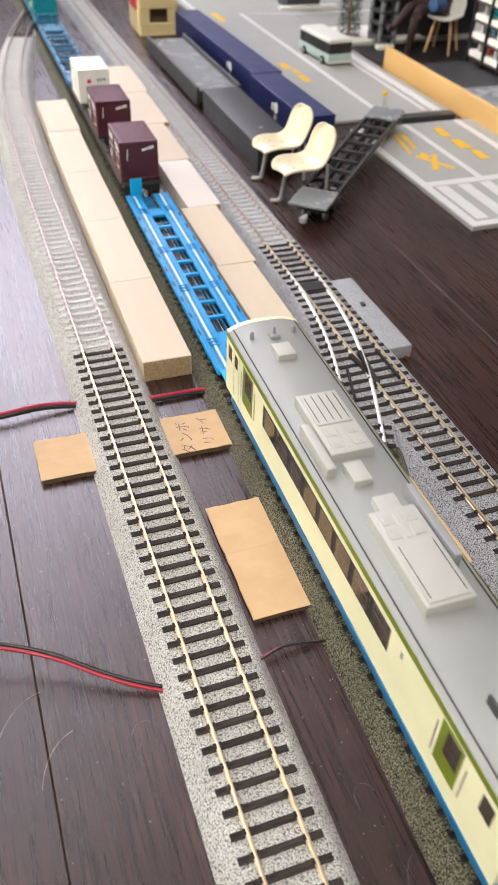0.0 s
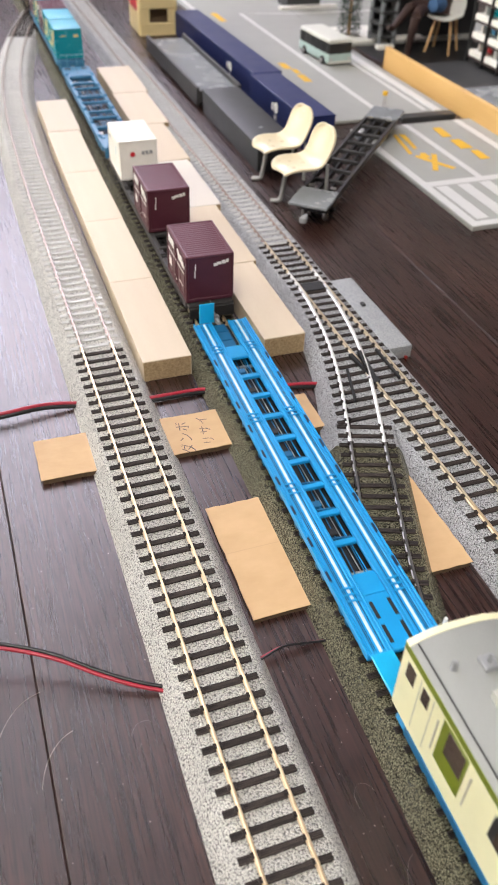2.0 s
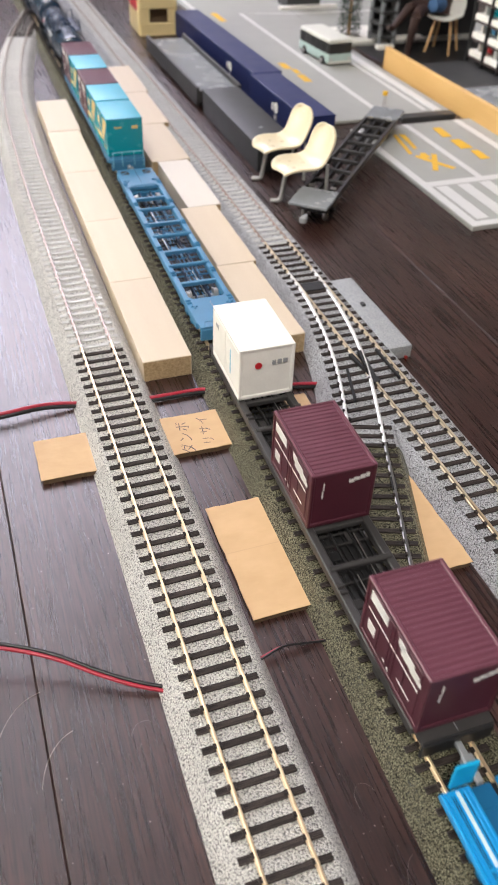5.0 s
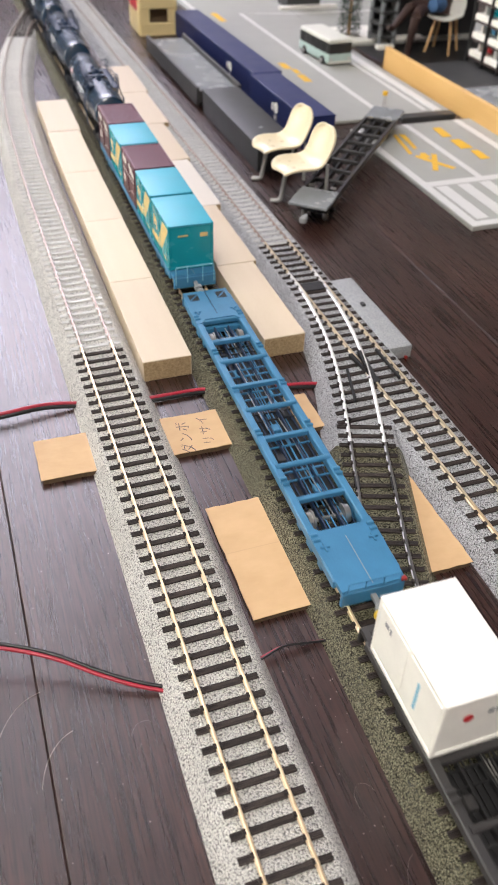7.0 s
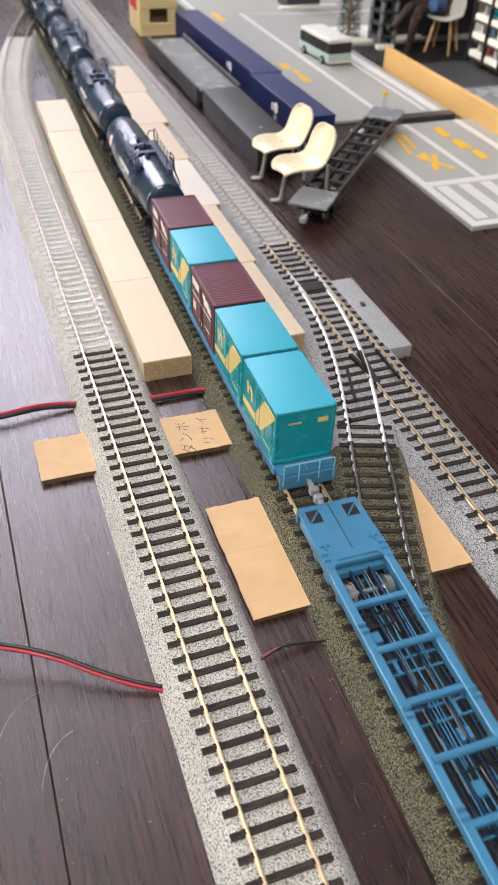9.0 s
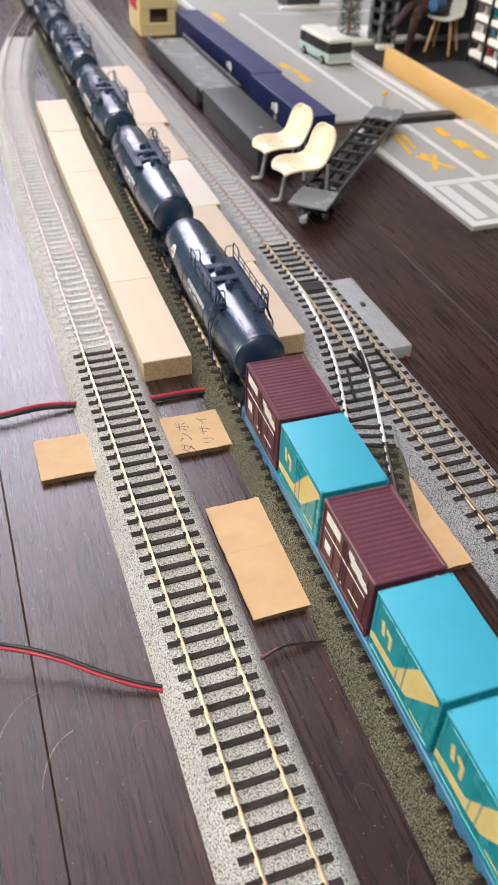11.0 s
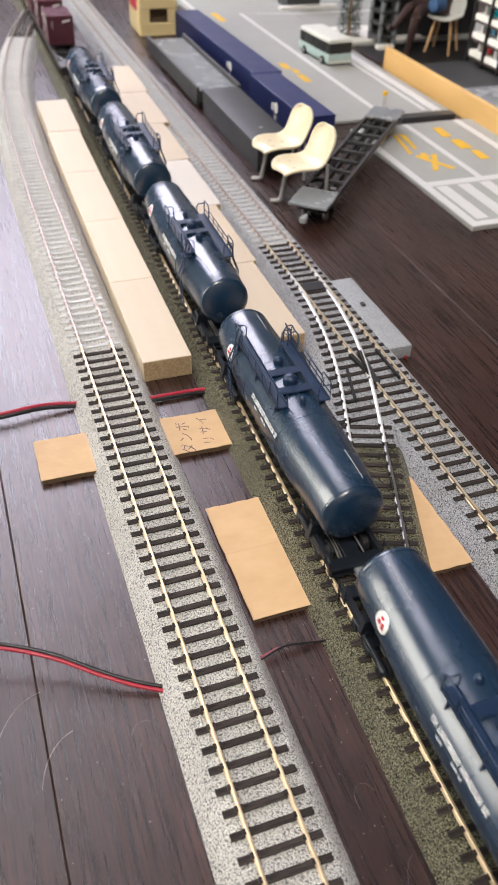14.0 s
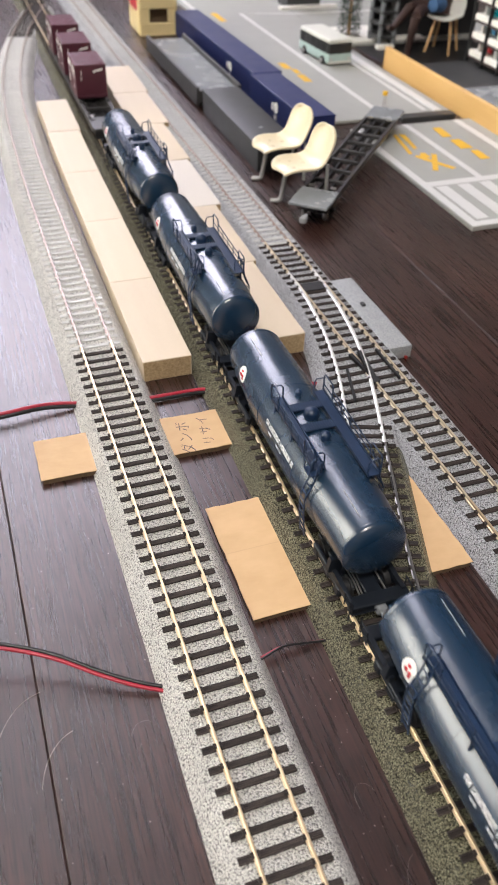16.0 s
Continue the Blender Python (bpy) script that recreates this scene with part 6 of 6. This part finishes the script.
# tower frame and shrub at the back
tw = thing("model_tower", "dark grey lattice model tower with pale foot", "tower", (492, 1010, 0), 0)
for sx in (-1, 1):
    for sy in (-1, 1):
        part("post", bm_box(sx * 10 - 2, sx * 10 + 2, sy * 14 - 2, sy * 14 + 2, 0, 120, 0.4, seg=1), M_GREYPL, tw)
for k in range(8):
    part("deck", bm_box(-12, 12, -16, 16, 12 + k * 14, 15 + k * 14, 0.3, seg=1), M_DKBOX, tw)
part("foot", bm_box(-15, 8, -24, -14, 0, 6, 0.6, seg=1), M_CONTW, tw, "pale foot block")
part("back_panel", bm_box(11.5, 13, -15, 15, 0, 120), M_GREYW, tw)
shrub = thing("model_tree", "dark green bristly conifer model tree", "tree", (462, 1045, 0))
bm = bmesh.new()
tube(bm, [(0, 0, 0), (0, 0, 60), (0, 0, 118)], [2.2, 1.5, 0.4], 8)
part("trunk", bm, M_LWOOD, shrub)
bm = bmesh.new()
rnd = random.Random(31)
for i in range(2600):
    z = rnd.uniform(8, 120)
    rad = 13.5 * (1 - (z / 124) ** 1.7) * math.sqrt(rnd.random()) + 1.0
    an = rnd.uniform(0, 2 * math.pi)
    c = Vector((rad * math.cos(an), rad * math.sin(an), z))
    d = Vector((math.cos(an), math.sin(an), rnd.uniform(-0.3, 0.8))).normalized() * rnd.uniform(3.0, 5.5)
    q = Vector((-d.y, d.x, rnd.uniform(-1, 1))).normalized() * rnd.uniform(1.2, 2.2)
    vs = [bm.verts.new(p) for p in (c - q, c + d * 0.5 - q * 0.4, c + d, c + d * 0.4 + q)]
    bm.faces.new(vs)
part("crown", bm, M_FOLI, shrub, "bristly dark green needles")
# Black panel and sheet added where the floor behind the doll falls dark.
panel = tagged(part("dark_backing_panel", bm_box(488, 640, 1030, 1036, 0, 130, 0.5, seg=1), M_BLACK, None), "black upright panel added for the dark behind the seated doll", "panel")
mat_b = tagged(part("dark_floor_sheet", bm_box(456, 640, 893, 1029, 0.1, 1.2, 0.3, seg=1), M_BLACK, None), "black sheet added for the dark floor under the seated doll", "mat")
rb = thing("model_house", "small red and cream model building far back", "building", (470, 1240, 3.4), 0)
part("wall", bm_box(-26, 26, -20, 20, 0, 22, 0.6, seg=1), M_DKBOX, rb)
part("roof", bm_box(-24, 24, -22, 18, 22, 60, 1.0, seg=1), M_REDBLD, rb, "red upper part")
part("step", bm_box(-40, 50, -32, -20, 0, 4, 0.6, seg=1), M_CONTW, rb)
pv = tagged(part("pavement_block", bm_box(441.6, 560, 1014, 1090, 3.45, 6.5, 0.8, seg=1), M_CONTW, None), "pale model pavement block", "pavement slab")

# ---- floor planks ----
PW, PG = 152.8, 0.06
for k in range(-17, 21):
    x0 = -64.7 + k * PW
    if x0 < -2500 or x0 + PW > 3000:
        continue
    key = random.Random(k + 100)
    y = -2200 - key.uniform(0, 1500)
    while y < 2750:
        ya, yb = max(y, -2200), min(y + 1818, 2750)
        if yb - ya > 40:
            bm = bmesh.new()
            box(bm, PG / 2, PW - PG / 2, PG / 2, yb - ya - PG / 2, -8, 0, 0.5, 1)
            part("plank", bm, M_FLOOR, floor, at=(x0, ya, 0))
        y += 1818


# ---- movement ----
STATIONS = [(0.0, 598.6), (0.5, 546.6), (1.0, 496.8), (1.5, 452.0), (2.0, 407.8), (2.5, 362.2), (3.0, 313.8), (3.5, 264.4), (4.0, 214.8), (6.5, -38.6), (7.5, -138.0), (9.0, -283.5), (11.5, -529.4), (12.5, -626.8), (13.5, -725.0), (14.0, -772.6), (14.5, -820.6), (15.0, -870.8), (16.0, -969.3)]


def motions():
    for ob, a in TRAIN:
        rows = []
        for t, s in STATIONS:
            x, y = on_train(s + a)
            rows.append((t, pose(x * MM, y * MM, 0, 0, 0, -math.degrees(TH))))
        walk(ob, rows)


motions()
